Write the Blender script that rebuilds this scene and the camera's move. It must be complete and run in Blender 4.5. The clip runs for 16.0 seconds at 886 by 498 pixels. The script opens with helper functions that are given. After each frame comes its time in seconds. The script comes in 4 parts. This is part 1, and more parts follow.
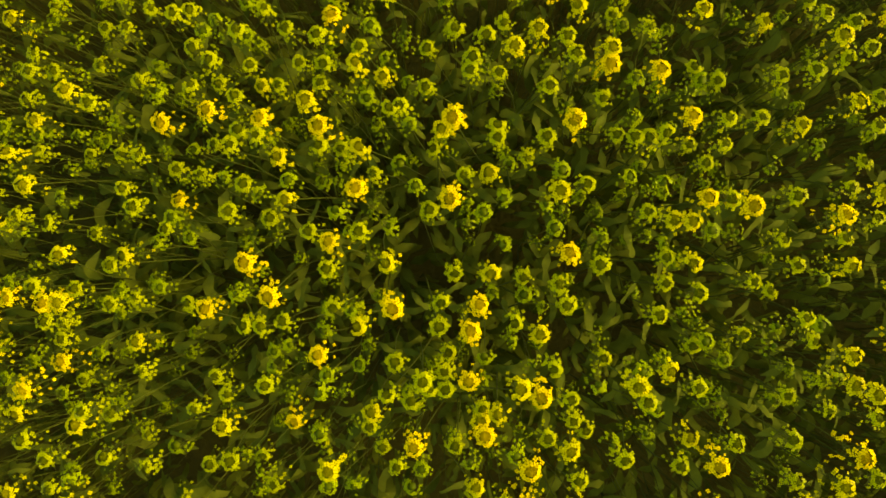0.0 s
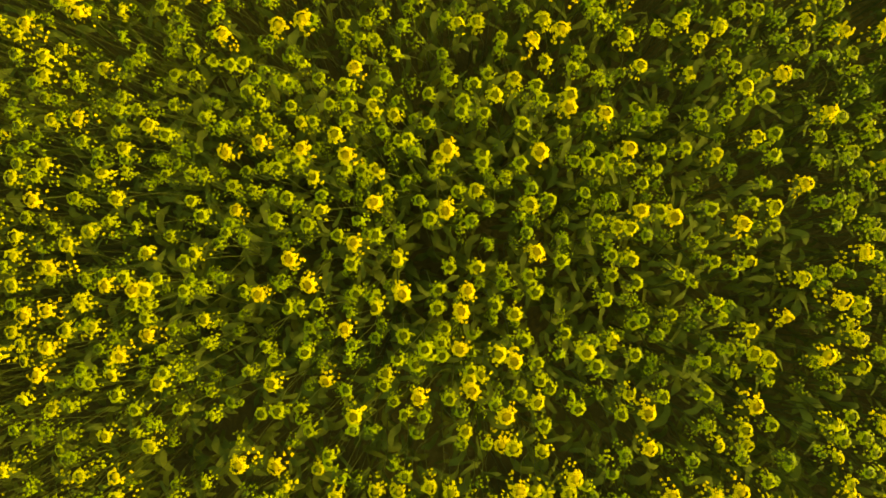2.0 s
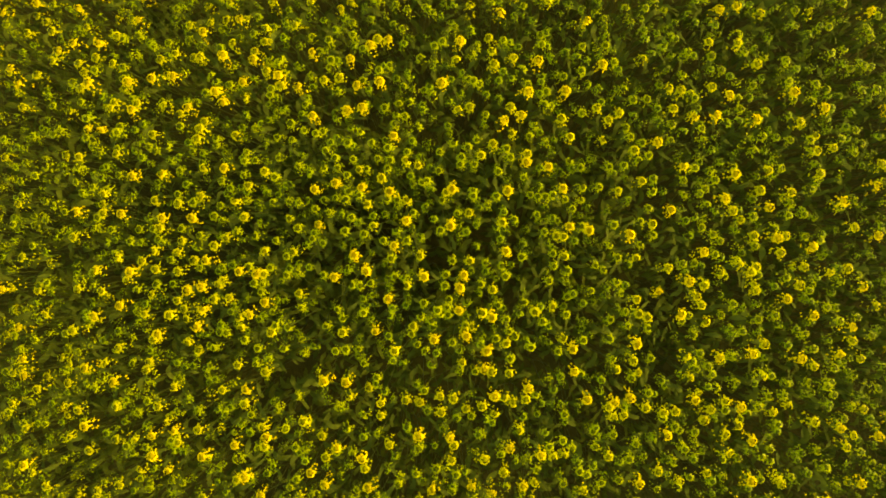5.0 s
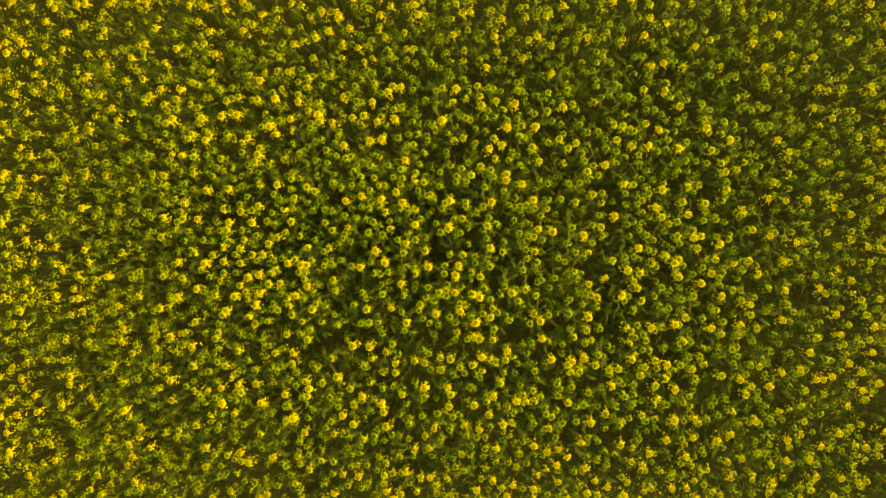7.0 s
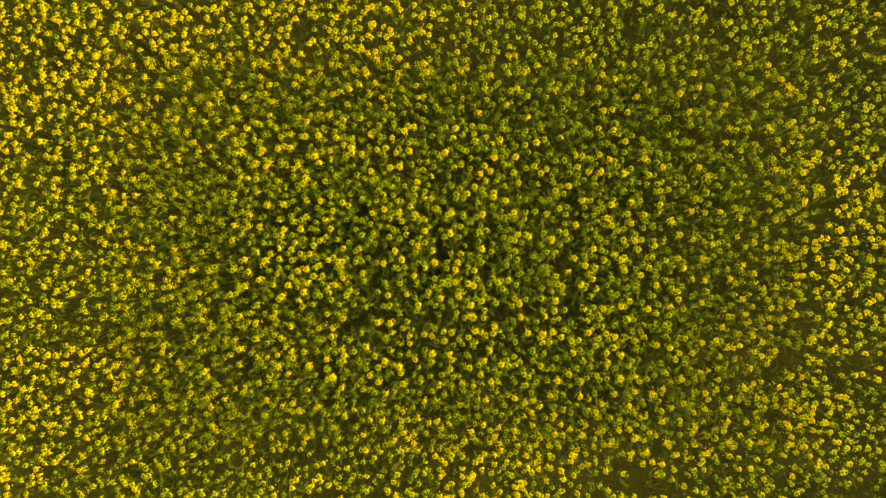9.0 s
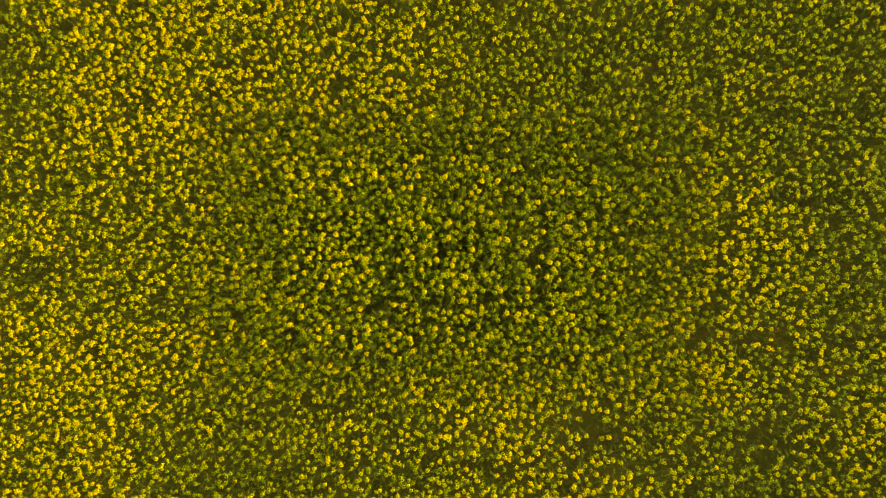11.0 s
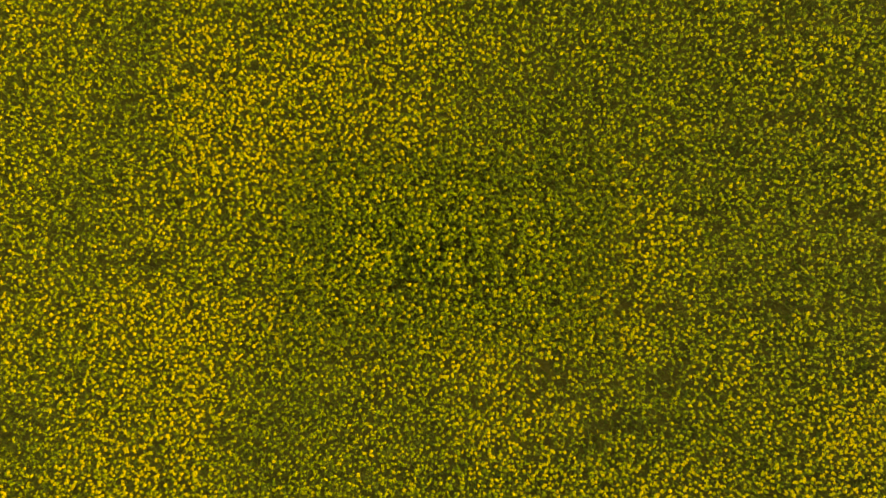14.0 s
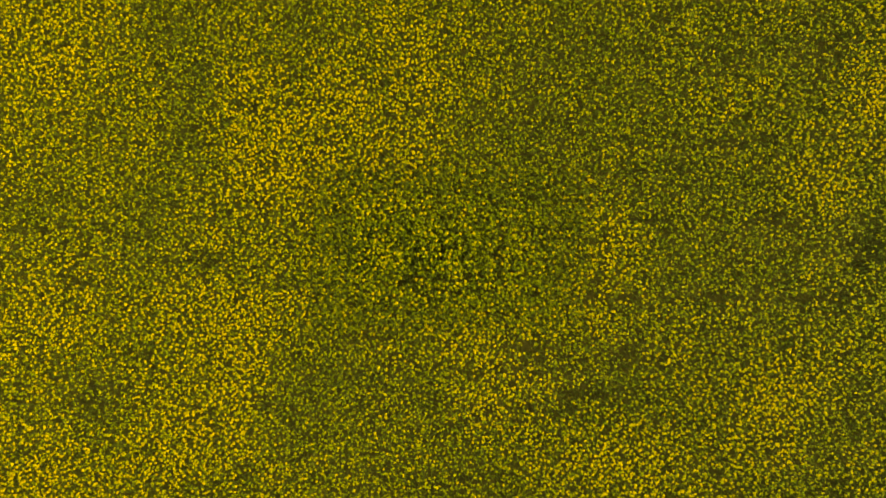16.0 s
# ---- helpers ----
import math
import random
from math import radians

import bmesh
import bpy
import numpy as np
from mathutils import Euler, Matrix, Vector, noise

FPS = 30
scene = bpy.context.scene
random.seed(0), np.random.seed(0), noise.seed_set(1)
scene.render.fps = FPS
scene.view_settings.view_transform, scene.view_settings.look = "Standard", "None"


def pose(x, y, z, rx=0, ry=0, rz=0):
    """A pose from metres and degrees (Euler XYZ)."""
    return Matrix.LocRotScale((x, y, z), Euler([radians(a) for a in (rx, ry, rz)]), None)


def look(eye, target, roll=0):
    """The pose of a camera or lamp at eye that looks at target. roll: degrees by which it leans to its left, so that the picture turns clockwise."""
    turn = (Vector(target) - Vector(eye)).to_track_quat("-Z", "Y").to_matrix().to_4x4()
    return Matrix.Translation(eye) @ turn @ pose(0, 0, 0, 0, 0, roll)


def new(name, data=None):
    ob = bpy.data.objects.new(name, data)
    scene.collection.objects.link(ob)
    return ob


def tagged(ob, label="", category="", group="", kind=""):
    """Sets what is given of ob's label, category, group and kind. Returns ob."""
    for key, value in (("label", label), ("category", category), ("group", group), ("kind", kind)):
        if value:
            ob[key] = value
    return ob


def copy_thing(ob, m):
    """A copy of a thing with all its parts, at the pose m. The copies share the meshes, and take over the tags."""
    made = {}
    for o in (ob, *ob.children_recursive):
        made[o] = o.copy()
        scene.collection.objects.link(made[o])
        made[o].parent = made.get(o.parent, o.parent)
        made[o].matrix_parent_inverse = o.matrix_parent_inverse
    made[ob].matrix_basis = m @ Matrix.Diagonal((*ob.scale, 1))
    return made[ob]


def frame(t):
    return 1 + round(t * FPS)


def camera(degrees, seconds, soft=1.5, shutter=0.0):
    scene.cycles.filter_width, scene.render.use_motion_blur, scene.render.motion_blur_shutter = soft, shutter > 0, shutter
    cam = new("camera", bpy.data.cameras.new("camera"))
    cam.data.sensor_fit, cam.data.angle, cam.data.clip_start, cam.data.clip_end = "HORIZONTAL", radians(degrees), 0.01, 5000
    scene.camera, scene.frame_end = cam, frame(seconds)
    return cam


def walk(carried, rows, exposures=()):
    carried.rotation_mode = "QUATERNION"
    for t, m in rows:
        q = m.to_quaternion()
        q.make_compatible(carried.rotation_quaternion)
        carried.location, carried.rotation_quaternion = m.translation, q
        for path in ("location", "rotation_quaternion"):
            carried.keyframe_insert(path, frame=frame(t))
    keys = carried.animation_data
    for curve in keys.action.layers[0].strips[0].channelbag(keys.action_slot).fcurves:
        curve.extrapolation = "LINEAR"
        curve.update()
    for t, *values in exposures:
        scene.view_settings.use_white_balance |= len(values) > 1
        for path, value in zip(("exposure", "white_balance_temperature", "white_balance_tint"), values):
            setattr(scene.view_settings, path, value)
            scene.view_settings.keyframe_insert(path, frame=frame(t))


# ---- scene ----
# A flowering rapeseed field, seen straight down by a camera that climbs from 2.35 m to 12.4 m.
cam = camera(72.0, 16.0, soft=1.6)
PATH = [
    (0, 0.000, 0.000, 2.350, 1.28, 2.11, 0.00),
    (0.5, 0.006, -0.001, 2.440, 1.28, 2.07, 0.01),
    (1, 0.013, -0.003, 2.529, 1.21, 2.08, 0.05),
    (1.5, 0.013, -0.003, 2.633, 1.14, 2.03, 0.09),
    (2, 0.016, 0.000, 2.754, 0.97, 1.91, 0.08),
    (2.5, 0.012, 0.004, 2.898, 0.85, 1.72, 0.12),
    (3, 0.009, 0.004, 3.054, 0.80, 1.58, 0.14),
    (3.5, 0.004, 0.002, 3.224, 0.79, 1.53, 0.14),
    (4, 0.005, 0.003, 3.411, 0.77, 1.58, 0.17),
    (6.5, -0.003, -0.021, 4.487, 0.59, 1.05, 0.24),
    (7, 0.000, -0.023, 4.713, 0.56, 1.02, 0.21),
    (7.5, 0.002, -0.024, 4.954, 0.56, 1.01, 0.18),
    (8, -0.002, -0.032, 5.224, 0.57, 1.01, 0.15),
    (8.5, -0.009, -0.035, 5.537, 0.58, 1.00, 0.16),
    (9, -0.004, -0.033, 5.887, 0.58, 1.00, 0.21),
    (11.5, 0.027, -0.050, 7.903, 0.60, 0.96, 0.33),
    (12, 0.038, -0.060, 8.356, 0.60, 0.96, 0.33),
    (12.5, 0.047, -0.080, 8.815, 0.60, 0.96, 0.35),
    (13, 0.051, -0.102, 9.274, 0.60, 0.96, 0.37),
    (13.5, 0.056, -0.114, 9.753, 0.60, 0.96, 0.37),
    (14, 0.066, -0.118, 10.253, 0.60, 0.96, 0.35),
    (14.5, 0.071, -0.130, 10.771, 0.60, 0.96, 0.28),
    (15, 0.079, -0.133, 11.312, 0.60, 0.96, 0.21),
    (15.5, 0.093, -0.125, 11.852, 0.60, 0.96, 0.20),
    (16, 0.091, -0.113, 12.408, 0.60, 0.96, 0.26),
]
EXPOSURES = [(0.0, 2.07, 11500, -15), (2.0, 2.18, 11500, -15), (4.0, 2.18, 11500, -13), (6.5, 2.29, 11500, -11), (9.0, 2.34, 11500, -10), (12.0, 2.34, 11500, -11), (16.0, 2.32, 11500, -9)]
walk(cam, [(t, pose(*p)) for t, *p in PATH], EXPOSURES)

# ---- light ----
SUN_ELEVATION, SUN_FROM = 23.0, 5.0  # degrees; a veiled sun in the east
world = bpy.data.worlds.new("world")
scene.world = world
world.use_nodes = True
sky = world.node_tree.nodes.new("ShaderNodeTexSky")
sky.sky_type, sky.sun_disc = "NISHITA", False
sky.sun_elevation, sky.sun_rotation = radians(SUN_ELEVATION), radians(90 - SUN_FROM)
back = world.node_tree.nodes["Background"]
back.inputs["Strength"].default_value = 0.12
world.node_tree.links.new(sky.outputs[0], back.inputs["Color"])
lamp = bpy.data.lights.new("sun", "SUN")
lamp.energy, lamp.angle, lamp.color = 1.5, radians(24), (1.0, 0.80, 0.52)
sun = new("sun", lamp)
a, e = radians(SUN_FROM), radians(SUN_ELEVATION)
toward_sun = Vector((math.cos(a) * math.cos(e), math.sin(a) * math.cos(e), math.sin(e)))
sun.matrix_world = look(toward_sun * 60, (0, 0, 0))

# ---- materials ----


def material(name, low, high, rough, translucent=0.0, gloss=0.18, spread="island", grain=300.0, bump=0.15, stain=0.0, stain_size=3.0):
    """A colour between low and high that varies from piece to piece, with fine grain; thin parts let light through."""
    m = bpy.data.materials.new(name)
    m.use_nodes = True
    n, l = m.node_tree.nodes, m.node_tree.links
    p = n["Principled BSDF"]
    p.inputs["Roughness"].default_value, p.inputs["Specular IOR Level"].default_value = rough, gloss
    geo = n.new("ShaderNodeNewGeometry")
    fine = n.new("ShaderNodeTexNoise")
    fine.inputs["Scale"].default_value, fine.inputs["Detail"].default_value = grain, 4
    l.new(geo.outputs["Position"], fine.inputs["Vector"])
    which = n.new("ShaderNodeObjectInfo").outputs["Random"] if spread == "object" else geo.outputs["Random Per Island"]
    add = n.new("ShaderNodeMath")
    add.operation = "MULTIPLY_ADD"
    l.new(fine.outputs["Fac"], add.inputs[0])
    add.inputs[1].default_value = 0.5
    half = n.new("ShaderNodeMath")
    half.operation = "MULTIPLY_ADD"
    l.new(which, half.inputs[0])
    half.inputs[1].default_value, half.inputs[2].default_value = 0.8, -0.15
    l.new(half.outputs[0], add.inputs[2])
    mix = n.new("ShaderNodeMix")
    mix.data_type, mix.clamp_factor = "RGBA", True
    mix.inputs["A"].default_value, mix.inputs["B"].default_value = (*low, 1), (*high, 1)
    l.new(add.outputs[0], mix.inputs["Factor"])
    colour = mix.outputs["Result"]
    if stain:
        broad = n.new("ShaderNodeTexNoise")
        broad.inputs["Scale"].default_value, broad.inputs["Detail"].default_value = stain_size, 5
        l.new(geo.outputs["Position"], broad.inputs["Vector"])
        ramp = n.new("ShaderNodeMapRange")
        ramp.inputs["From Min"].default_value, ramp.inputs["From Max"].default_value = 0.35, 0.7
        ramp.inputs["To Min"].default_value, ramp.inputs["To Max"].default_value = 1.0 + stain, 1.0 - stain
        l.new(broad.outputs["Fac"], ramp.inputs["Value"])
        hsv = n.new("ShaderNodeHueSaturation")
        l.new(ramp.outputs["Result"], hsv.inputs["Value"])
        l.new(colour, hsv.inputs["Color"])
        colour = hsv.outputs["Color"]
    l.new(colour, p.inputs["Base Color"])
    if bump:
        b = n.new("ShaderNodeBump")
        b.inputs["Strength"].default_value, b.inputs["Distance"].default_value = bump, 0.5 / grain
        l.new(fine.outputs["Fac"], b.inputs["Height"])
        l.new(b.outputs["Normal"], p.inputs["Normal"])
    if translucent:
        t = n.new("ShaderNodeBsdfTranslucent")
        l.new(colour, t.inputs["Color"])
        s = n.new("ShaderNodeMixShader")
        s.inputs["Fac"].default_value = translucent
        l.new(p.outputs[0], s.inputs[1])
        l.new(t.outputs[0], s.inputs[2])
        l.new(s.outputs[0], n["Material Output"].inputs["Surface"])
    return m


# petals and buds from fully open golden heads to young greenish ones; the tones also paint in light and shade
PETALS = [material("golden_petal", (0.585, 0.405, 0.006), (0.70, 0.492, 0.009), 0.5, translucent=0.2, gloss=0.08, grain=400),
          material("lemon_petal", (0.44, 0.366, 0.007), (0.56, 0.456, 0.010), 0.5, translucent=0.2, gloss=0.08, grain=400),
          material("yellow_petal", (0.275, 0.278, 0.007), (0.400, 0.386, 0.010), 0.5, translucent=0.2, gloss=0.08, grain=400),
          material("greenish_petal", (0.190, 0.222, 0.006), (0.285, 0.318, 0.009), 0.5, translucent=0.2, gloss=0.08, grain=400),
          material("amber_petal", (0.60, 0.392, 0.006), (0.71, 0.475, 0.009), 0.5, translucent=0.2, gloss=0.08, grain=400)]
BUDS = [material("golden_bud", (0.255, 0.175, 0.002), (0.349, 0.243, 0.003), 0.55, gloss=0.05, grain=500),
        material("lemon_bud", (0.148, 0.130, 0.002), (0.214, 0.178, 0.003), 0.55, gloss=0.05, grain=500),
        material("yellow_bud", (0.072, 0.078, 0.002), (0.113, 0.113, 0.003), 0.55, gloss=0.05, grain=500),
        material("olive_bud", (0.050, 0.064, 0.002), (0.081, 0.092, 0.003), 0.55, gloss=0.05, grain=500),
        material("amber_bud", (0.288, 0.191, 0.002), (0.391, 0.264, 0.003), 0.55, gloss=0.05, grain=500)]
STALK = material("green_stalk", (0.046, 0.052, 0.006), (0.078, 0.084, 0.010), 0.6, gloss=0.05, grain=220)
LEAF = material("rape_leaf", (0.087, 0.098, 0.011), (0.138, 0.147, 0.017), 0.7, translucent=0.4, gloss=0.03, grain=90, bump=0.25, stain=0.2, stain_size=18)
SOIL = material("dark_soil", (0.054, 0.042, 0.005), (0.094, 0.072, 0.008), 0.95, grain=45, bump=0.9, stain=0.3, stain_size=2.2)
# far crop colour is darkened for the shade between heads the sheet lacks
FAR_CROP = material("far_crop", (0.016, 0.018, 0.002), (0.105, 0.092, 0.004), 0.9, gloss=0.02, grain=24.0, bump=1.0, stain=0.35, stain_size=0.35)

# ---- mesh tools ----


class Soup:
    """Corners and faces gathered from copies of small patterns."""

    def __init__(self):
        self.v, self.f, self.n = [], [], 0

    def add(self, v, f):
        self.v.append(v)
        self.f.append(f + self.n)
        self.n += len(v)

    def arrays(self):
        return np.concatenate(self.v), np.concatenate(self.f)


def mesh_of(name, verts, tris, mat, smooth=False):
    me = bpy.data.meshes.new(name)
    me.vertices.add(len(verts))
    me.vertices.foreach_set("co", np.asarray(verts, np.float32).ravel())
    me.loops.add(3 * len(tris))
    me.loops.foreach_set("vertex_index", np.asarray(tris, np.int32).ravel())
    me.polygons.add(len(tris))
    me.polygons.foreach_set("loop_start", np.arange(0, 3 * len(tris), 3, dtype=np.int32))
    if smooth:
        me.polygons.foreach_set("use_smooth", np.ones(len(tris), bool))
    me.update(calc_edges=True)
    me.materials.append(mat)
    return me


def scattered(pattern, at, turn, lean, lean_way, size):
    """Copies of one pattern: turned about the upright, leaned by lean towards lean_way, sized, and set at the places."""
    v, f = pattern
    c, s = np.cos(turn), np.sin(turn)
    w = v[None] * size[:, None, None]
    x, y, z = w[..., 0] * c[:, None] - w[..., 1] * s[:, None], w[..., 0] * s[:, None] + w[..., 1] * c[:, None], w[..., 2]
    ca, sa, cl, sl = np.cos(lean_way)[:, None], np.sin(lean_way)[:, None], np.cos(lean)[:, None], np.sin(lean)[:, None]
    along, across = x * ca + y * sa, -x * sa + y * ca
    along, z = along * cl + z * sl, -along * sl + z * cl
    out = np.stack([along * ca - across * sa, along * sa + across * ca, z], -1) + at[:, None]
    k = len(v)
    return out.reshape(-1, 3), (f[None] + (np.arange(len(at)) * k)[:, None, None]).reshape(-1, 3)


def frame_of(normal, spin):
    """Two directions across a normal, spun about it."""
    n = np.asarray(normal, float) / np.linalg.norm(normal)
    u = np.cross(n, (0.3, 0.5, 0.81) if abs(n[0]) > 0.8 else (1, 0.1, 0))
    u /= np.linalg.norm(u)
    w = np.cross(n, u)
    return u * math.cos(spin) + w * math.sin(spin), w * math.cos(spin) - u * math.sin(spin), n


def add_blossom(soup, at, normal, radius, spin, petals=4, fine=True):
    """A cross-shaped blossom: four rounded petals that curl a little."""
    u, w, n = frame_of(normal, spin)
    for k in range(petals):
        a = k * 2 * math.pi / petals
        d, s = u * math.cos(a) + w * math.sin(a), w * math.cos(a) - u * math.sin(a)
        if fine:
            v = [at + d * 0.08 * radius, at + d * 0.55 * radius + s * 0.40 * radius + n * 0.16 * radius, at + d * 0.98 * radius + s * 0.30 * radius + n * 0.06 * radius,
                 at + d * 0.98 * radius - s * 0.30 * radius + n * 0.06 * radius, at + d * 0.55 * radius - s * 0.40 * radius + n * 0.16 * radius]
            soup.add(np.array(v), np.array([(0, 1, 4), (1, 2, 3), (1, 3, 4)]))
        else:
            v = [at, at + d * 0.98 * radius - s * 0.52 * radius + n * 0.1 * radius, at + d * 0.98 * radius + s * 0.52 * radius + n * 0.1 * radius]
            soup.add(np.array(v), np.array([(0, 1, 2)]))


def add_bud(soup, at, way, length, radius, fine=True):
    u, w, n = frame_of(way, 0.4)
    if fine:
        v = [at - n * length * 0.5, at + u * radius, at + w * radius, at - u * radius, at - w * radius, at + n * length * 0.5]
        soup.add(np.array(v), np.array([(0, 2, 1), (0, 3, 2), (0, 4, 3), (0, 1, 4), (5, 1, 2), (5, 2, 3), (5, 3, 4), (5, 4, 1)]))
    else:
        v = [at + u * radius, at - u * 0.5 * radius + w * 0.87 * radius, at - u * 0.5 * radius - w * 0.87 * radius, at + n * length * 0.6]
        soup.add(np.array(v), np.array([(3, 0, 1), (3, 1, 2), (3, 2, 0)]))


def add_tube(soup, points, radii, sides=5):
    """A tapering stalk along a line of points."""
    points = np.asarray(points, float)
    v = []
    for i, p in enumerate(points):
        d = points[min(i + 1, len(points) - 1)] - points[max(i - 1, 0)]
        u, w, _ = frame_of(d, 0)
        v += [p + radii[i] * (u * math.cos(b) + w * math.sin(b)) for b in np.arange(sides) * 2 * math.pi / sides]
    f = []
    for i in range(len(points) - 1):
        for j in range(sides):
            a0, a1 = i * sides + j, i * sides + (j + 1) % sides
            f += [(a0, a1, a1 + sides), (a0, a1 + sides, a0 + sides)]
    soup.add(np.array(v), np.array(f))


def flower_head(rng, kind, detail, split=False):
    """Petals, buds and fine stalks of one raceme with its bud dome at the origin. kind: ring, half, open (few blossoms, wide apart) or loose. detail: 0 finest to 3. split: the upper blossoms are left out, to be set singly at the seats."""
    petals, buds, stalks = Soup(), Soup(), Soup()
    dome = {"ring": 0.0122, "half": 0.0115, "open": 0.0088, "loose": 0.0075}[kind]
    if detail == 0:
        many = {"ring": 26, "half": 24, "open": 14, "loose": 10}[kind]
        for k in range(many):
            r, b = dome * math.sqrt((k + 0.5) / many), k * 2.39996
            at = np.array([r * math.cos(b), r * math.sin(b), 0.005 * (1 - (r / dome) ** 2) + rng.uniform(-0.001, 0.001)])
            add_bud(buds, at, (at[0] * 45, at[1] * 45, 1), 0.0046, 0.0027)
    if detail < 3:
        k, low = (9, 9, 7)[detail], dome * 1.02
        v = [(low * math.cos(b), low * math.sin(b), -0.002) for b in np.arange(k) * 2 * math.pi / k]
        v += [(0.62 * low * math.cos(b), 0.62 * low * math.sin(b), 0.0026 + rng.uniform(-0.001, 0.001)) for b in np.arange(k) * 2 * math.pi / k] + [(0, 0, 0.0046)]
        f = [t for i in range(k) for t in ((i, (i + 1) % k, k + (i + 1) % k), (i, k + (i + 1) % k, k + i), (k + i, k + (i + 1) % k, 2 * k))]
        buds.add(np.array(v), np.array(f))
    else:
        k = 5
        v = [(dome * math.cos(b), dome * math.sin(b), 0.001) for b in np.arange(k) * 2 * math.pi / k] + [(0, 0, 0.004)]
        buds.add(np.array(v), np.array([(i, (i + 1) % k, k) for i in range(k)]))
    seats = []
    arc, start = (2 * math.pi if kind == "ring" else rng.uniform(3.6, 5.0)), rng.uniform(0, 6.28)
    airy = kind == "open"
    if kind != "loose":
        for tier, (count, radius, z) in enumerate((((15, 15, 12, 8)[detail] - (5, 5, 4, 3)[detail] * airy, 0.0145 if airy else 0.0165, 0.004), ((6, 5, 3, 2)[detail], 0.0200, -0.010))):
            for k in range(count):
                b = start + arc * (k + 0.5 * tier + rng.uniform(-0.25, 0.25)) / count
                r = radius * (rng.uniform(0.72, 1.28) if airy else rng.uniform(0.88, 1.18))
                at = np.array([r * math.cos(b), r * math.sin(b), z + rng.uniform(-0.003, 0.003)])
                tip = (0.50, 0.50, 0.42, 0.45)[detail]
                way = np.array([math.cos(b) * tip, math.sin(b) * tip, 0.9]) + rng.normal(0, 0.15, 3)
                if detail == 0 and tier == 0:
                    seats.append((at, way))
                if split and tier == 0:
                    continue
                if detail < 3:
                    add_blossom(petals, at, way, (0.0054, 0.0054, 0.0049)[detail] * rng.uniform(0.75, 1.2), rng.uniform(0, 1.6), fine=detail < 2)
                else:
                    u, w, n = frame_of(way, rng.uniform(0, 1.6))
                    petals.add(np.array([at + 0.0070 * q for q in (u, w, -u, -w)]), np.array([(0, 1, 2), (0, 2, 3)]))
                if detail == 0:
                    add_tube(stalks, [(0, 0, at[2] - 0.012), at - 0.002 * way], [0.0007, 0.0005], 3)
    # older blossoms stand on thin stalks all round the stem, down to eight centimetres below the dome
    for k in range((rng.integers(13, 20), 14, 11, 4)[detail] + (0 if kind in ("ring", "half") else (6, 6, 4, 1)[detail])):
        b = rng.uniform(0, 6.28)
        r, deep = {"ring": (rng.uniform(0.017, 0.034), rng.uniform(0.012, 0.08)), "half": (rng.uniform(0.015, 0.034), rng.uniform(0.010, 0.08)),
                   "open": (rng.uniform(0.014, 0.034), rng.uniform(0.004, 0.06)), "loose": (rng.uniform(0.004, 0.034), rng.uniform(-0.002, 0.05))}[kind]
        r = min(r, 0.024) if detail == 3 else r
        at = np.array([r * math.cos(b), r * math.sin(b), -deep])
        way = np.array([math.cos(b) * 0.6, math.sin(b) * 0.6, 0.9]) + rng.normal(0, 0.25, 3)
        if detail < 3:
            add_blossom(petals, at, way, rng.uniform(0.0034, 0.0054), rng.uniform(0, 1.6), (4, 4, 3)[detail], detail < 2)
        else:
            u, w, n = frame_of(way, rng.uniform(0, 1.6))
            petals.add(np.array([at + 0.0045 * q for q in (u, w, -u, -w)]), np.array([(0, 1, 2), (0, 2, 3)]))
        if detail == 0:
            add_tube(stalks, [(0, 0, at[2] - 0.012), at], [0.0008, 0.0005], 3)
    return petals, buds, stalks, seats


def leaf_pattern(rng, steps=6, length=1.0):
    """A long, wavy, lobed leaf that droops; unit length along x."""
    v, f = [], []
    for i in range(steps + 1):
        q = i / steps
        wide = 0.125 * math.sin(math.pi * min(1, q * 0.92 + 0.07)) ** 0.7 * (1 + 0.35 * math.sin(9.5 * q + 1)) if q < 1 else 0.012
        z = 0.36 * math.sin(2.6 * q) - 0.26 * q * q
        for s, lift in ((-1, 0.35), (0, 0.0), (1, 0.35)):
            twist = 1.1 * math.sin(3.1 * q + 0.4) * s * wide
            v.append((q * length, s * wide * rng.uniform(0.7, 1.25) + 0.09 * math.sin(3.6 * q), z + twist + lift * wide * (0.6 + 0.4 * math.sin(7 * q + s))))
    for i in range(steps):
        for j in range(2):
            a0 = 3 * i + j
            f += [(a0, a0 + 3, a0 + 4), (a0, a0 + 4, a0 + 1)]
    return np.array(v), np.array(f)


# ---- where things grow: swells of the crop stand taller, bare spots have no plants ----
# plants of the middle: their heads along x, y and z; the other heads that stand out: x and y
GOLDEN_A = [
    (-1.003, -0.076, 1.05), (-0.942, -0.272, 1.08), (-0.922, -0.088, 1.05), (-0.887, -0.217, 1.04), (-0.651, 0.144, 0.99), (-0.649, 0.297, 1.08), (-0.566, -0.101, 1.04), (-0.559, 0.33, 1.06),
    (-0.47, -0, 1.07), (-0.436, 0.307, 1.08), (-0.411, -0.071, 1.09), (-0.381, -0.352, 1.00), (-0.317, -0.198, 1.05), (-0.308, 0.288, 1.09), (-0.299, 0.555, 1.01), (-0.286, 0.044, 1.09),
    (-0.233, 0.158, 1.07), (-0.15, -0.094, 1.10), (-0.105, -0.374, 1.11),
]
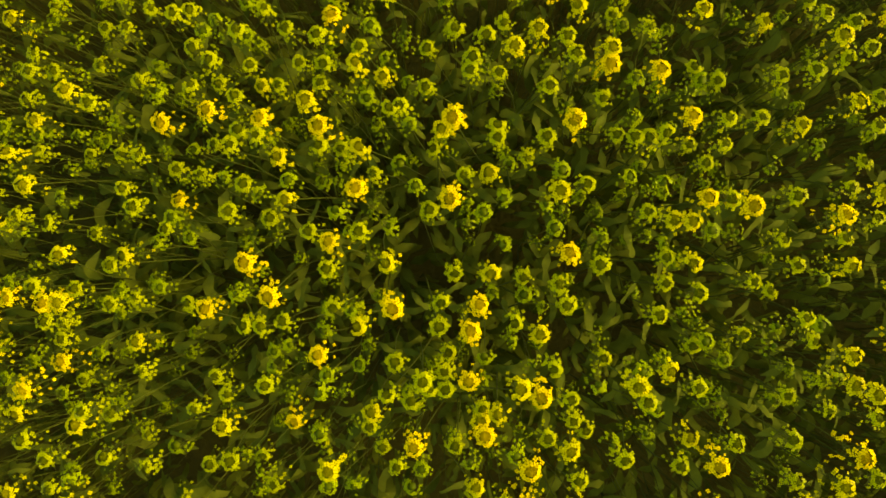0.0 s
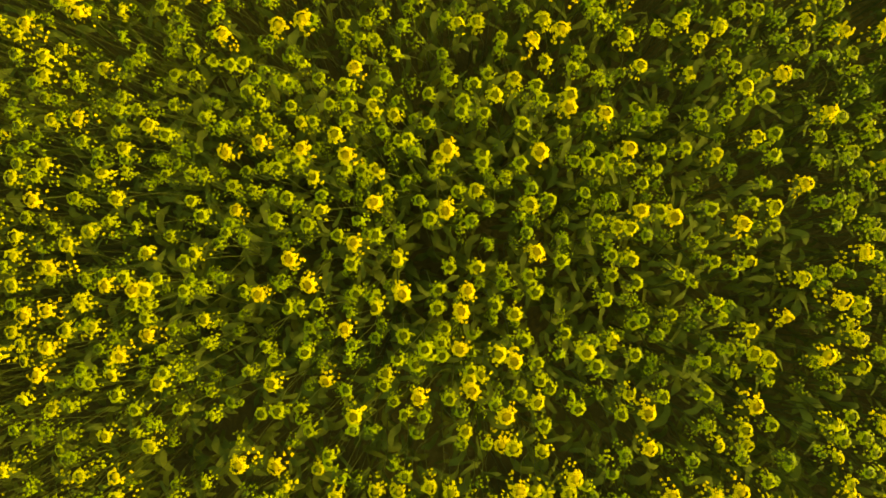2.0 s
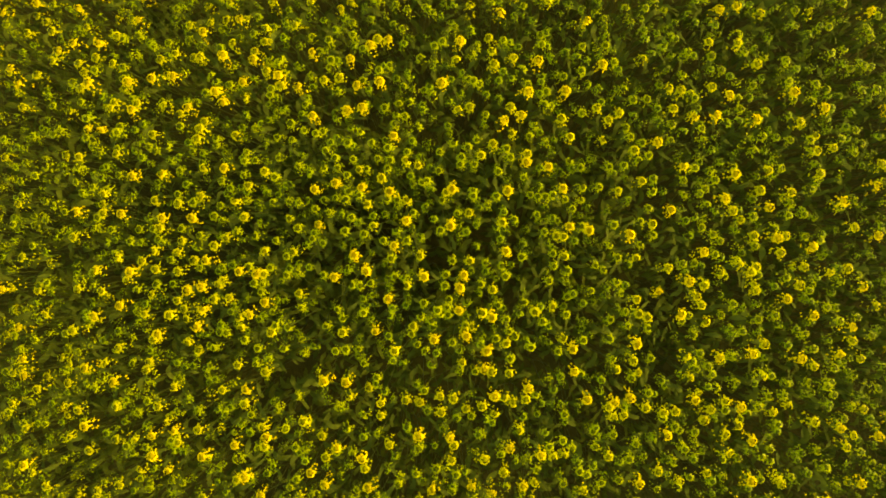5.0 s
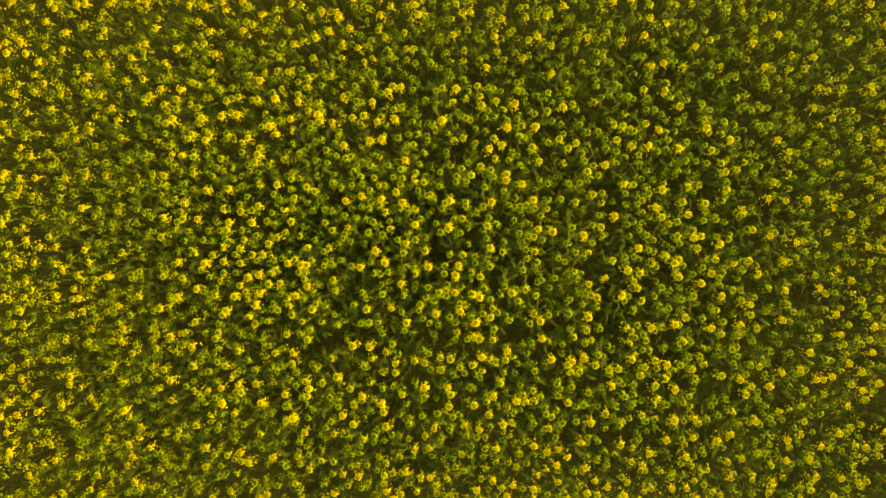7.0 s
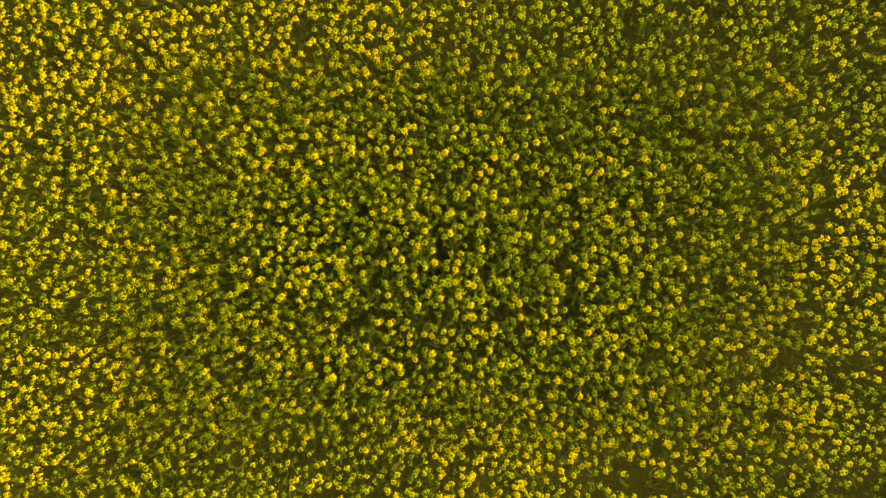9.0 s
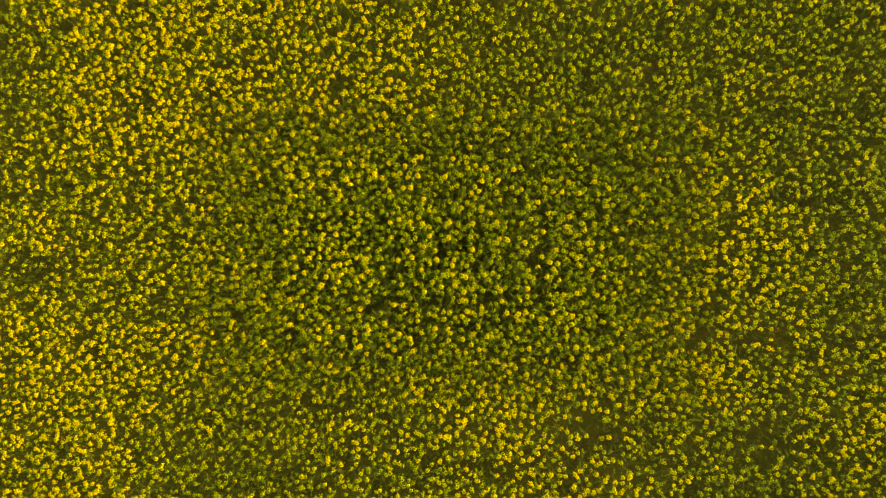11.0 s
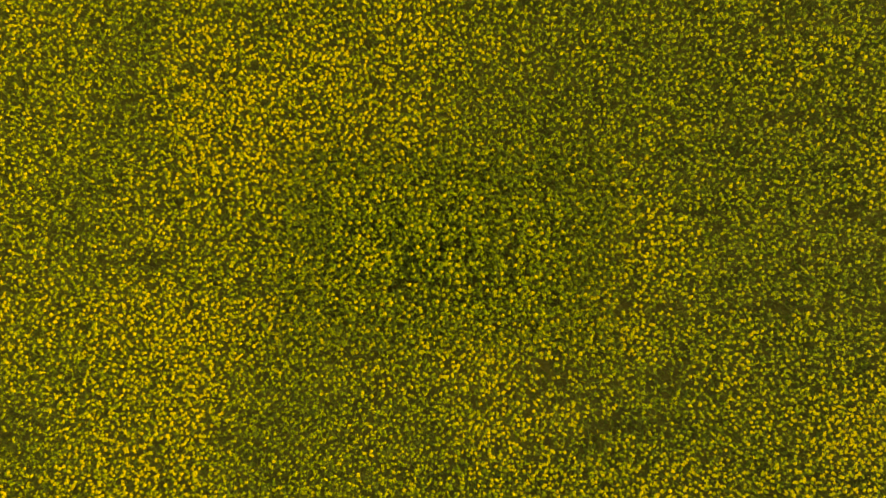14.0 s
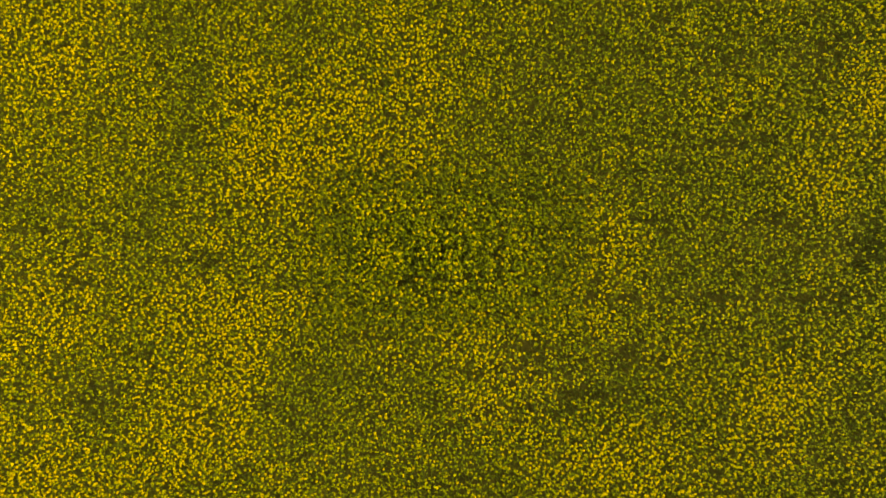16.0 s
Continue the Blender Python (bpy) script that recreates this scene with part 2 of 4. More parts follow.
GOLDEN_B = [
    (-0.032, 0.133, 1.09), (-0.027, 0.297, 1.11), (0.006, -0.247, 1.08), (0.01, -0.145, 1.06), (0.029, -0.087, 1.08), (0.04, -0.362, 1.07), (0.132, -0.425, 1.09), (0.154, -0.274, 1.10),
    (0.219, 0.02, 1.06), (0.222, 0.288, 1.12), (0.313, 0.429, 1.03), (0.406, 0.401, 1.08), (0.474, 0.306, 1.07), (0.5, 0.133, 1.08), (0.516, -0.415, 1.08), (0.586, 0.116, 1.09),
    (0.769, 0.097, 1.09), (0.799, -0.391, 1.09),
]
LEMON_A = [
    (-1.041, 0.56, 1.00), (-1.039, 0.252, 1.01), (-1.013, -0.508, 1.03), (-1.001, -0.337, 1.02), (-0.992, 0.174, 1.02), (-0.977, 0.323, 1.01), (-0.892, 0.386, 1.03), (-0.889, -0.088, 1.05),
    (-0.881, 0.017, 1.06), (-0.858, -0.357, 1.03), (-0.76, 0.015, 1.02), (-0.736, -0.177, 1.01), (-0.527, -0.353, 1.04), (-0.461, 0.401, 0.99), (-0.422, 0.238, 1.00), (-0.381, 0.133, 1.08),
    (-0.352, 0.358, 1.03), (-0.28, -0.425, 1.11), (-0.239, 0.436, 1.04), (-0.236, 0.257, 1.01), (-0.233, -0.137, 1.04), (-0.204, -0.324, 1.03), (-0.186, 0.42, 0.99), (-0.172, -0.001, 1.03),
    (-0.052, 0.29, 1.03), (0.023, -0.493, 1.00), (0.032, -0.344, 1.01), (0.051, 0.199, 1.01),
]
LEMON_B = [
    (0.055, -0.024, 1.02), (0.067, -0.321, 1.05), (0.103, 0.454, 1.08), (0.11, -0.254, 1.12), (0.16, -0.155, 1.03), (0.162, 0.517, 1.01), (0.201, 0.153, 1.06), (0.221, -0.397, 1.05),
    (0.246, 0.562, 1.02), (0.318, 0.465, 1.03), (0.341, -0.245, 1.13), (0.433, -0.23, 1.04), (0.454, 0.093, 1.01), (0.482, 0.088, 1.04), (0.486, -0.38, 1.00), (0.489, -0.001, 1.02),
    (0.514, 0.545, 1.03), (0.678, 0.545, 0.96), (0.74, 0.303, 0.99), (0.801, -0.475, 1.02), (0.801, 0.481, 1.04), (0.804, -0.008, 1.05), (0.811, -0.195, 1.04), (0.826, -0.262, 1.02),
    (0.838, 0.343, 1.03), (0.86, -0.276, 1.04), (0.884, 0.147, 1.03),
]
YELLOW_A = [
    (-1.046, 0.111, 0.97), (-1.007, 0.266, 0.95), (-1.002, 0.373, 1.00), (-0.998, 0.439, 1.00), (-0.987, 0.479, 1.00), (-0.981, -0.392, 1.03), (-0.968, -0.054, 1.02), (-0.957, 0.6, 0.97),
    (-0.953, 0.445, 0.98), (-0.946, -0.132, 1.01), (-0.941, 0.088, 1.01), (-0.938, -0.51, 1.00), (-0.919, -0.174, 0.99), (-0.913, -0.427, 1.05), (-0.91, -0.138, 1.00), (-0.876, 0.251, 0.96),
    (-0.868, 0.566, 0.92), (-0.864, -0.058, 1.03), (-0.858, -0.265, 1.00), (-0.858, 0.068, 0.97), (-0.852, 0.362, 1.01), (-0.842, 0.457, 0.98), (-0.832, -0.323, 1.05), (-0.805, -0.432, 1.01),
    (-0.797, 0.252, 0.97), (-0.794, 0.172, 0.97), (-0.791, -0.005, 1.02), (-0.79, -0.093, 1.02), (-0.779, -0.332, 1.03), (-0.778, 0.541, 0.99), (-0.748, 0.417, 0.99), (-0.744, -0.08, 1.00),
]
YELLOW_B = [
    (-0.741, 0.124, 1.02), (-0.741, 0.245, 1.00), (-0.738, -0.398, 0.95), (-0.728, -0.244, 1.00), (-0.719, 0.584, 0.99), (-0.715, -0.456, 1.00), (-0.677, 0.077, 1.00), (-0.677, 0.219, 0.95),
    (-0.664, 0.567, 1.00), (-0.635, 0.582, 0.98), (-0.635, 0.264, 0.95), (-0.626, 0.405, 0.99), (-0.624, -0.091, 1.00), (-0.616, -0.333, 0.98), (-0.614, 0.485, 1.01), (-0.605, 0.203, 0.98),
    (-0.571, 0.269, 0.99), (-0.567, 0.448, 1.03), (-0.565, 0.41, 0.98), (-0.562, -0.442, 1.02), (-0.559, -0.254, 1.00), (-0.532, -0.294, 1.00), (-0.518, 0.112, 1.04), (-0.513, -0.433, 1.03),
    (-0.513, 0.371, 1.02), (-0.512, 0.257, 1.05), (-0.51, 0.52, 1.02), (-0.505, 0.296, 1.02), (-0.489, 0.449, 0.99), (-0.488, 0.174, 1.03), (-0.484, -0.138, 1.03), (-0.464, -0.442, 0.96),
]
YELLOW_C = [
    (-0.454, 0.577, 1.00), (-0.447, -0.139, 1.03), (-0.447, 0.273, 1.07), (-0.439, -0.507, 0.96), (-0.435, 0.1, 1.01), (-0.428, 0.405, 0.98), (-0.427, -0.261, 1.06), (-0.4, 0.521, 1.02),
    (-0.399, -0.128, 1.03), (-0.374, 0.45, 1.00), (-0.341, 0.068, 1.04), (-0.328, 0.407, 0.99), (-0.327, 0.262, 1.01), (-0.32, 0.491, 1.06), (-0.314, 0.441, 1.02), (-0.307, -0.014, 1.01),
    (-0.286, -0.098, 1.04), (-0.285, 0.261, 0.97), (-0.234, 0.068, 1.03), (-0.234, 0.478, 1.02), (-0.23, -0.109, 1.02), (-0.212, -0.364, 1.00), (-0.209, 0.201, 0.98), (-0.188, -0.416, 0.97),
    (-0.165, -0.277, 1.07), (-0.164, 0.334, 1.05), (-0.156, -0.219, 1.01), (-0.146, -0.434, 1.05), (-0.143, 0.342, 1.03), (-0.118, -0.299, 1.03), (-0.09, 0.395, 0.99), (-0.088, -0.247, 1.09),
]
YELLOW_D = [
    (-0.087, 0.483, 0.99), (-0.08, 0.116, 1.02), (-0.076, -0.261, 1.08), (-0.074, 0.261, 0.96), (-0.058, -0.137, 1.04), (-0.054, -0.088, 1.02), (-0.047, -0.241, 1.00), (-0.043, -0.267, 1.06),
    (-0.038, -0.206, 0.95), (-0.024, -0.024, 0.99), (-0.023, -0.399, 1.01), (-0.022, 0.521, 1.01), (-0.003, 0.194, 1.00), (0.01, 0.419, 1.03), (0.016, 0.456, 1.01), (0.036, -0.319, 1.01),
    (0.046, 0.501, 1.02), (0.07, 0.301, 1.02), (0.07, 0.274, 1.02), (0.076, 0.425, 0.99), (0.087, 0.539, 0.99), (0.107, -0.131, 1.02), (0.129, -0.033, 0.98), (0.139, 0.235, 0.98),
    (0.177, -0.38, 1.02), (0.177, 0.275, 1.02), (0.184, -0.222, 1.07), (0.186, 0.389, 1.01), (0.204, -0.047, 1.02), (0.22, -0.094, 1.02), (0.221, -0.286, 1.06), (0.222, 0.492, 1.03),
]
YELLOW_E = [
    (0.239, -0.351, 0.98), (0.239, 0.45, 1.04), (0.245, -0.474, 1.01), (0.255, 0.165, 1.07), (0.272, -0.381, 0.95), (0.294, -0.005, 1.01), (0.304, 0.363, 1.00), (0.315, -0.218, 0.94),
    (0.333, 0.56, 0.97), (0.334, -0.414, 1.05), (0.336, 0.284, 0.99), (0.367, 0.273, 1.02), (0.388, -0.299, 1.03), (0.399, 0.112, 1.00), (0.401, 0.274, 1.01), (0.407, 0.521, 1.00),
    (0.42, -0.113, 1.01), (0.435, 0.28, 1.02), (0.44, 0.012, 1.00), (0.45, -0.046, 0.96), (0.463, -0.438, 1.01), (0.496, -0.267, 1.03), (0.501, 0.264, 0.97), (0.505, -0.066, 1.01),
    (0.515, -0.189, 0.94), (0.522, 0.446, 0.95), (0.53, 0.22, 0.99), (0.564, 0.134, 1.04), (0.567, 0.26, 1.00), (0.572, 0.315, 1.01), (0.573, -0.382, 1.03), (0.577, 0.418, 0.94),
]
YELLOW_F = [
    (0.624, -0.162, 0.95), (0.641, -0.043, 0.97), (0.652, 0.321, 0.99), (0.68, -0.062, 0.96), (0.695, -0.377, 1.02), (0.702, 0.416, 0.98), (0.707, 0.051, 0.97), (0.71, -0.294, 0.97),
    (0.713, -0.471, 1.00), (0.717, 0.144, 1.01), (0.726, -0.118, 1.02), (0.752, -0.006, 0.94), (0.753, -0.17, 1.00), (0.761, 0.418, 1.01), (0.774, -0.255, 0.99), (0.782, -0.319, 1.00),
    (0.801, 0.554, 0.98), (0.827, 0.441, 1.01), (0.842, 0.162, 0.99), (0.845, 0.522, 1.01), (0.852, 0.055, 0.95), (0.865, -0.325, 1.03), (0.872, 0.46, 1.02), (0.889, -0.468, 0.99),
    (0.89, 0.227, 0.96), (0.891, 0.296, 1.01), (0.895, 0.358, 1.01), (0.909, 0.1, 0.97),
]
GREENISH_A = [
    (-0.995, 0.299, 0.97), (-0.935, -0.303, 0.96), (-0.923, 0.15, 0.99), (-0.906, 0.296, 0.96), (-0.868, -0.481, 1.03), (-0.857, -0.213, 0.95), (-0.856, 0.289, 0.93), (-0.808, 0.328, 0.97),
    (-0.786, -0.064, 0.99), (-0.712, 0.046, 0.97), (-0.694, -0.056, 0.99), (-0.687, 0.384, 1.02), (-0.681, -0.43, 0.93), (-0.673, 0.104, 0.98), (-0.634, 0.058, 0.97), (-0.595, 0.526, 1.00),
    (-0.563, 0.545, 1.01), (-0.537, 0.188, 1.02), (-0.51, -0.069, 1.01), (-0.493, 0.513, 1.00), (-0.463, -0.472, 0.97), (-0.455, 0.153, 1.02), (-0.446, -0.207, 0.94), (-0.443, -0.24, 0.95),
    (-0.396, -0.187, 0.98), (-0.389, 0.181, 1.03), (-0.318, -0.153, 0.99),
]
GREENISH_B = [
    (-0.313, -0.366, 1.05), (-0.302, -0.268, 1.10), (-0.296, -0.241, 1.05), (-0.294, -0.48, 1.04), (-0.29, 0.238, 0.93), (-0.282, 0.115, 1.04), (-0.255, -0.509, 0.96), (-0.247, -0.101, 1.03),
    (-0.241, -0.231, 0.97), (-0.22, 0.369, 1.00), (-0.213, 0.533, 1.00), (-0.176, 0.085, 0.96), (-0.176, 0.457, 1.00), (-0.15, 0.229, 0.96), (-0.131, 0.415, 0.96), (-0.123, 0.304, 1.02),
    (-0.123, -0.511, 0.95), (-0.109, 0.169, 1.02), (-0.096, -0.448, 1.02), (0.01, -0.437, 1.01), (0.04, 0.111, 1.02), (0.044, -0.221, 0.91), (0.083, 0.142, 1.01), (0.085, 0.041, 0.96),
    (0.101, -0.175, 0.98), (0.101, 0.228, 0.95), (0.104, -0.395, 1.09),
]
GREENISH_C = [
    (0.131, -0.072, 0.97), (0.178, 0.13, 1.00), (0.198, 0.077, 0.99), (0.212, 0.203, 1.01), (0.28, -0.257, 1.05), (0.308, 0.056, 0.96), (0.318, -0.392, 1.02), (0.369, 0.193, 0.97),
    (0.375, -0.231, 1.04), (0.378, 0.323, 0.98), (0.379, 0.409, 0.99), (0.426, -0.325, 0.97), (0.438, 0.179, 0.99), (0.439, 0.041, 0.99), (0.538, 0.416, 0.95), (0.538, -0.176, 0.96),
    (0.541, 0.071, 0.99), (0.594, -0.223, 0.92), (0.7, -0.313, 0.93), (0.701, -0.142, 0.95), (0.745, 0.399, 0.89), (0.775, -0.136, 0.99), (0.796, -0.039, 0.96), (0.803, 0.264, 0.95),
    (0.804, -0.253, 0.99),
]
LOOSE = [
    (-1.033, -0.008), (-1.012, 0.554), (-0.951, 0.228), (-0.914, 0.53), (-0.905, 0.448), (-0.872, -0.403), (-0.858, 0.334), (-0.843, -0.298),
    (-0.763, 0.399), (-0.737, 0.194), (-0.725, 0.267), (-0.667, 0.185), (-0.644, 0.442), (-0.635, 0.333), (-0.499, -0.055), (-0.496, 0.058),
    (-0.418, -0.319), (-0.406, -0.302), (-0.301, 0.191), (-0.279, 0.398), (-0.277, -0.301), (-0.258, -0.376), (-0.247, 0.587), (-0.22, 0.119),
    (-0.202, 0.303), (-0.142, 0.542), (-0.142, 0.516), (0.002, 0.097), (0.006, 0.14), (0.053, 0.459), (0.126, -0.382), (0.158, -0.238),
    (0.177, 0.509), (0.219, 0.128), (0.238, 0.371), (0.409, -0.386), (0.417, 0.167), (0.439, 0.491), (0.441, -0.222), (0.446, 0.393),
    (0.487, -0.11), (0.495, 0.386), (0.512, -0.127), (0.581, -0.311), (0.617, 0.07), (0.622, 0.57), (0.686, -0.185), (0.705, 0.215),
]
OUTER_GOLDEN_A = [
    (-1.779, 0.974), (-1.764, 0.196), (-1.705, 0.573), (-1.704, -0.787), (-1.703, -0.52), (-1.697, 0.789), (-1.673, -0.074), (-1.661, -0.284),
    (-1.66, 0.573), (-1.654, 0.975), (-1.574, -0.585), (-1.56, -0.237), (-1.554, 0.188), (-1.538, 0.804), (-1.506, -0.08), (-1.505, 0.666),
    (-1.495, 0.359), (-1.408, -0.836), (-1.401, 0.805), (-1.396, -0.923), (-1.365, 0.372), (-1.357, -0.363), (-1.351, 0.166), (-1.308, 0.816),
    (-1.292, -0.801), (-1.251, 0.68), (-1.247, -0.165), (-1.226, 0.17), (-1.199, -0.329), (-1.18, -0.149), (-1.164, -0.248), (-1.146, -0.909),
    (-1.143, -0.026), (-1.119, 0.75),
]
OUTER_GOLDEN_B = [
    (-1.085, 0.919), (-1.072, 0.69), (-1.056, 0.391), (-1.007, -0.863), (-0.992, 0.796), (-0.961, -0.612), (-0.948, 0.902), (-0.868, -0.829),
    (-0.816, 0.813), (-0.74, 0.775), (-0.664, 0.929), (-0.662, 0.633), (-0.599, -0.565), (-0.545, -0.87), (-0.507, 0.661), (-0.503, -0.575),
    (-0.495, 0.901), (-0.466, 0.782), (-0.432, 0.667), (-0.431, -0.921), (-0.398, 0.947), (-0.36, 0.797), (-0.324, 0.995), (-0.174, -0.816),
    (-0.075, 0.779), (-0.023, -0.814), (0.01, 0.972), (0.124, -0.519), (0.171, -0.633), (0.21, 0.616), (0.241, -0.873), (0.284, 0.631),
    (0.317, 0.738), (0.318, -0.593),
]
OUTER_GOLDEN_C = [
    (0.36, 0.882), (0.376, -0.892), (0.483, 0.743), (0.53, -0.522), (0.583, -0.644), (0.645, 0.858), (0.707, -0.659), (0.781, -0.641),
    (0.909, 0.52), (0.912, -0.165), (0.94, -0.802), (0.968, 0.211), (0.994, -0.257), (1.007, 0.405), (1.027, -0.111), (1.057, -0.638),
    (1.065, 0.632), (1.095, 0.02), (1.15, 0.631), (1.184, -0.456), (1.212, 0.265), (1.227, 0.732), (1.23, 0.366), (1.271, -0.674),
    (1.31, -0.43), (1.319, -0.822), (1.33, 0.615), (1.398, 0.222), (1.418, 0.083), (1.469, -0.188), (1.489, 0.731), (1.52, -0.449),
    (1.565, 0.047), (1.594, -0.264),
]
OUTER_LEMON_A = [
    (-1.82, 0.665), (-1.809, -0.511), (-1.798, -0.846), (-1.779, -0.163), (-1.773, 0.078), (-1.771, 0.455), (-1.769, 0.888), (-1.762, 0.856),
    (-1.761, 0.774), (-1.761, -0.725), (-1.708, 0.926), (-1.65, 0.19), (-1.642, 0.276), (-1.642, -0.169), (-1.626, -0.505), (-1.613, 0.676),
    (-1.606, 0.887), (-1.595, 0.705), (-1.592, 0.468), (-1.579, -0.014), (-1.574, -0.437), (-1.572, -0.854), (-1.537, -0.119), (-1.486, -0.86),
    (-1.482, 0.696), (-1.446, -0.276), (-1.419, 0.558), (-1.418, -0.186), (-1.404, 0.016), (-1.4, -0.391), (-1.39, 0.249), (-1.389, 0.123),
    (-1.385, -0.703), (-1.363, 0.69), (-1.326, -0.279), (-1.315, 0.934), (-1.305, -0.078), (-1.304, -0.609), (-1.301, 0.659), (-1.297, 0.236),
    (-1.275, -0.857), (-1.268, 0.063), (-1.236, -0.406), (-1.22, 0.539), (-1.207, -0.816), (-1.204, -0.272),
]
OUTER_LEMON_B = [
    (-1.192, 0.915), (-1.187, 0.579), (-1.181, 0.269), (-1.18, 0.404), (-1.12, 0.041), (-1.118, -0.205), (-1.082, 0.079), (-1.081, -0.622),
    (-1.074, -0.117), (-1.057, -0.2), (-0.979, -0.688), (-0.907, 0.999), (-0.9, -0.797), (-0.89, -0.543), (-0.89, 0.852), (-0.877, -0.874),
    (-0.821, 0.78), (-0.619, 0.808), (-0.552, 0.823), (-0.499, -0.654), (-0.373, 0.999), (-0.309, -0.867), (-0.079, -0.645), (-0.074, -0.722),
    (-0.017, -0.647), (-0.001, 0.668), (0.115, -0.687), (0.126, -0.927), (0.138, 0.999), (0.154, 0.938), (0.156, -0.527), (0.165, 0.885),
    (0.174, -0.723), (0.213, -0.642), (0.235, -0.532), (0.24, 0.683), (0.253, 0.909), (0.261, -0.674), (0.281, -0.794), (0.314, -0.656),
    (0.468, 0.624), (0.49, -0.911), (0.636, 0.681), (0.685, -0.68), (0.691, 0.627), (0.691, -0.914),
]
OUTER_LEMON_C = [
    (0.706, -0.73), (0.722, -0.517), (0.734, 0.654), (0.847, -0.679), (0.85, 0.913), (0.952, -0.052), (0.963, 0.769), (0.984, 0.675),
    (0.997, -0.709), (1.019, 0.762), (1.03, -0.445), (1.074, -0.178), (1.095, -0.217), (1.117, -0.13), (1.131, -0.297), (1.149, 0.986),
    (1.151, -0.693), (1.153, 0.772), (1.192, -0.073), (1.201, -0.647), (1.211, -0.804), (1.221, -0.879), (1.254, 0.21), (1.257, 0.963),
    (1.263, -0.036), (1.271, -0.764), (1.316, -0.068), (1.342, -0.122), (1.343, 0.095), (1.353, -0.046), (1.358, 0.876), (1.363, -0.155),
    (1.372, -0.537), (1.376, 0.302), (1.398, 0.389), (1.398, -0.397), (1.46, 0.019), (1.492, 0.095), (1.508, 0.291), (1.542, 0.611),
    (1.544, -0.128), (1.577, -0.045), (1.593, -0.735), (1.595, -0.488), (1.622, 0.373),
]
FARTHER_GOLDEN_A = [
    (-2.736, 1.199), (-2.732, 0.452), (-2.713, -0.284), (-2.689, -0.923), (-2.657, 1.268), (-2.647, -1.007), (-2.64, 0.934), (-2.615, 1.195),
    (-2.609, -0.291), (-2.593, 0.83), (-2.593, 1.481), (-2.56, -0.078), (-2.556, 0.562), (-2.527, -0.88), (-2.519, 0.014), (-2.51, 1.13),
    (-2.501, 1.009), (-2.498, -0.982), (-2.477, 1.381), (-2.429, 0.018), (-2.426, -0.293), (-2.41, -1.169), (-2.396, 1.222), (-2.386, -0.119),
    (-2.382, -1.26), (-2.35, 0.432), (-2.348, 1.305), (-2.344, -0.92), (-2.33, -0.549), (-2.316, -0.241), (-2.311, -0.766), (-2.305, 1.491),
    (-2.304, 0.676), (-2.258, 0.254), (-2.253, -0.292), (-2.237, -1.235), (-2.232, -0.002), (-2.229, 0.443), (-2.214, 1.043), (-2.203, -0.077),
    (-2.194, 0.717), (-2.189, -0.895),
]
FARTHER_GOLDEN_B = [
    (-2.126, 0.93), (-2.113, 1.325), (-2.111, 1.119), (-2.088, 0.864), (-2.075, -0.162), (-2.056, 0.799), (-2.039, -0.342), (-2.013, -0.564),
    (-1.979, -0.478), (-1.975, -0.961), (-1.973, 1.173), (-1.963, -1.182), (-1.926, -1.408), (-1.921, -1.242), (-1.877, 1.252), (-1.858, 1.482),
    (-1.826, 0.926), (-1.819, -1.187), (-1.812, 1.344), (-1.741, 1.121), (-1.69, 1.224), (-1.599, 1.474), (-1.561, 1.395), (-1.49, -1.194),
    (-1.478, 1.319), (-1.466, 1.069), (-1.449, 1.189), (-1.403, 1.498), (-1.307, -0.983), (-1.271, 1.319), (-1.271, -1.209), (-1.216, -1.266),
    (-1.184, 1.035), (-1.169, 1.428), (-1.073, -1.234), (-0.992, 1.069), (-0.978, 1.479), (-0.969, 1.246), (-0.956, -1.003), (-0.887, -1.087),
    (-0.84, 1.29), (-0.789, 1.427),
]
FARTHER_GOLDEN_C = [
    (-0.758, 1.324), (-0.715, -1.463), (-0.704, 1.42), (-0.667, -0.994), (-0.665, -1.348), (-0.625, 1.324), (-0.599, -1.041), (-0.58, 1.221),
    (-0.563, -1.347), (-0.441, 1.409), (-0.402, -1.049), (-0.387, 1.477), (-0.286, -1.317), (-0.236, -1.189), (-0.22, 1.415), (-0.134, -1.343),
    (-0.108, -1.064), (0.067, -1.052), (0.139, -1.414), (0.154, -1.061), (0.185, 1.09), (0.236, -1.373), (0.239, 1.294), (0.252, -1.171),
    (0.286, 1.406), (0.296, -1.026), (0.354, -1.385), (0.474, -1.404), (0.481, -1.159), (0.499, 1.293), (0.564, -1.202), (0.577, 1.066),
    (0.608, -1.258), (0.621, -1.181), (0.622, -1.369), (0.654, 1.48), (0.675, -1.214), (0.755, -1.13), (0.792, -1.29), (0.799, 1.279),
    (0.799, -1.44), (0.822, -1.022),
]
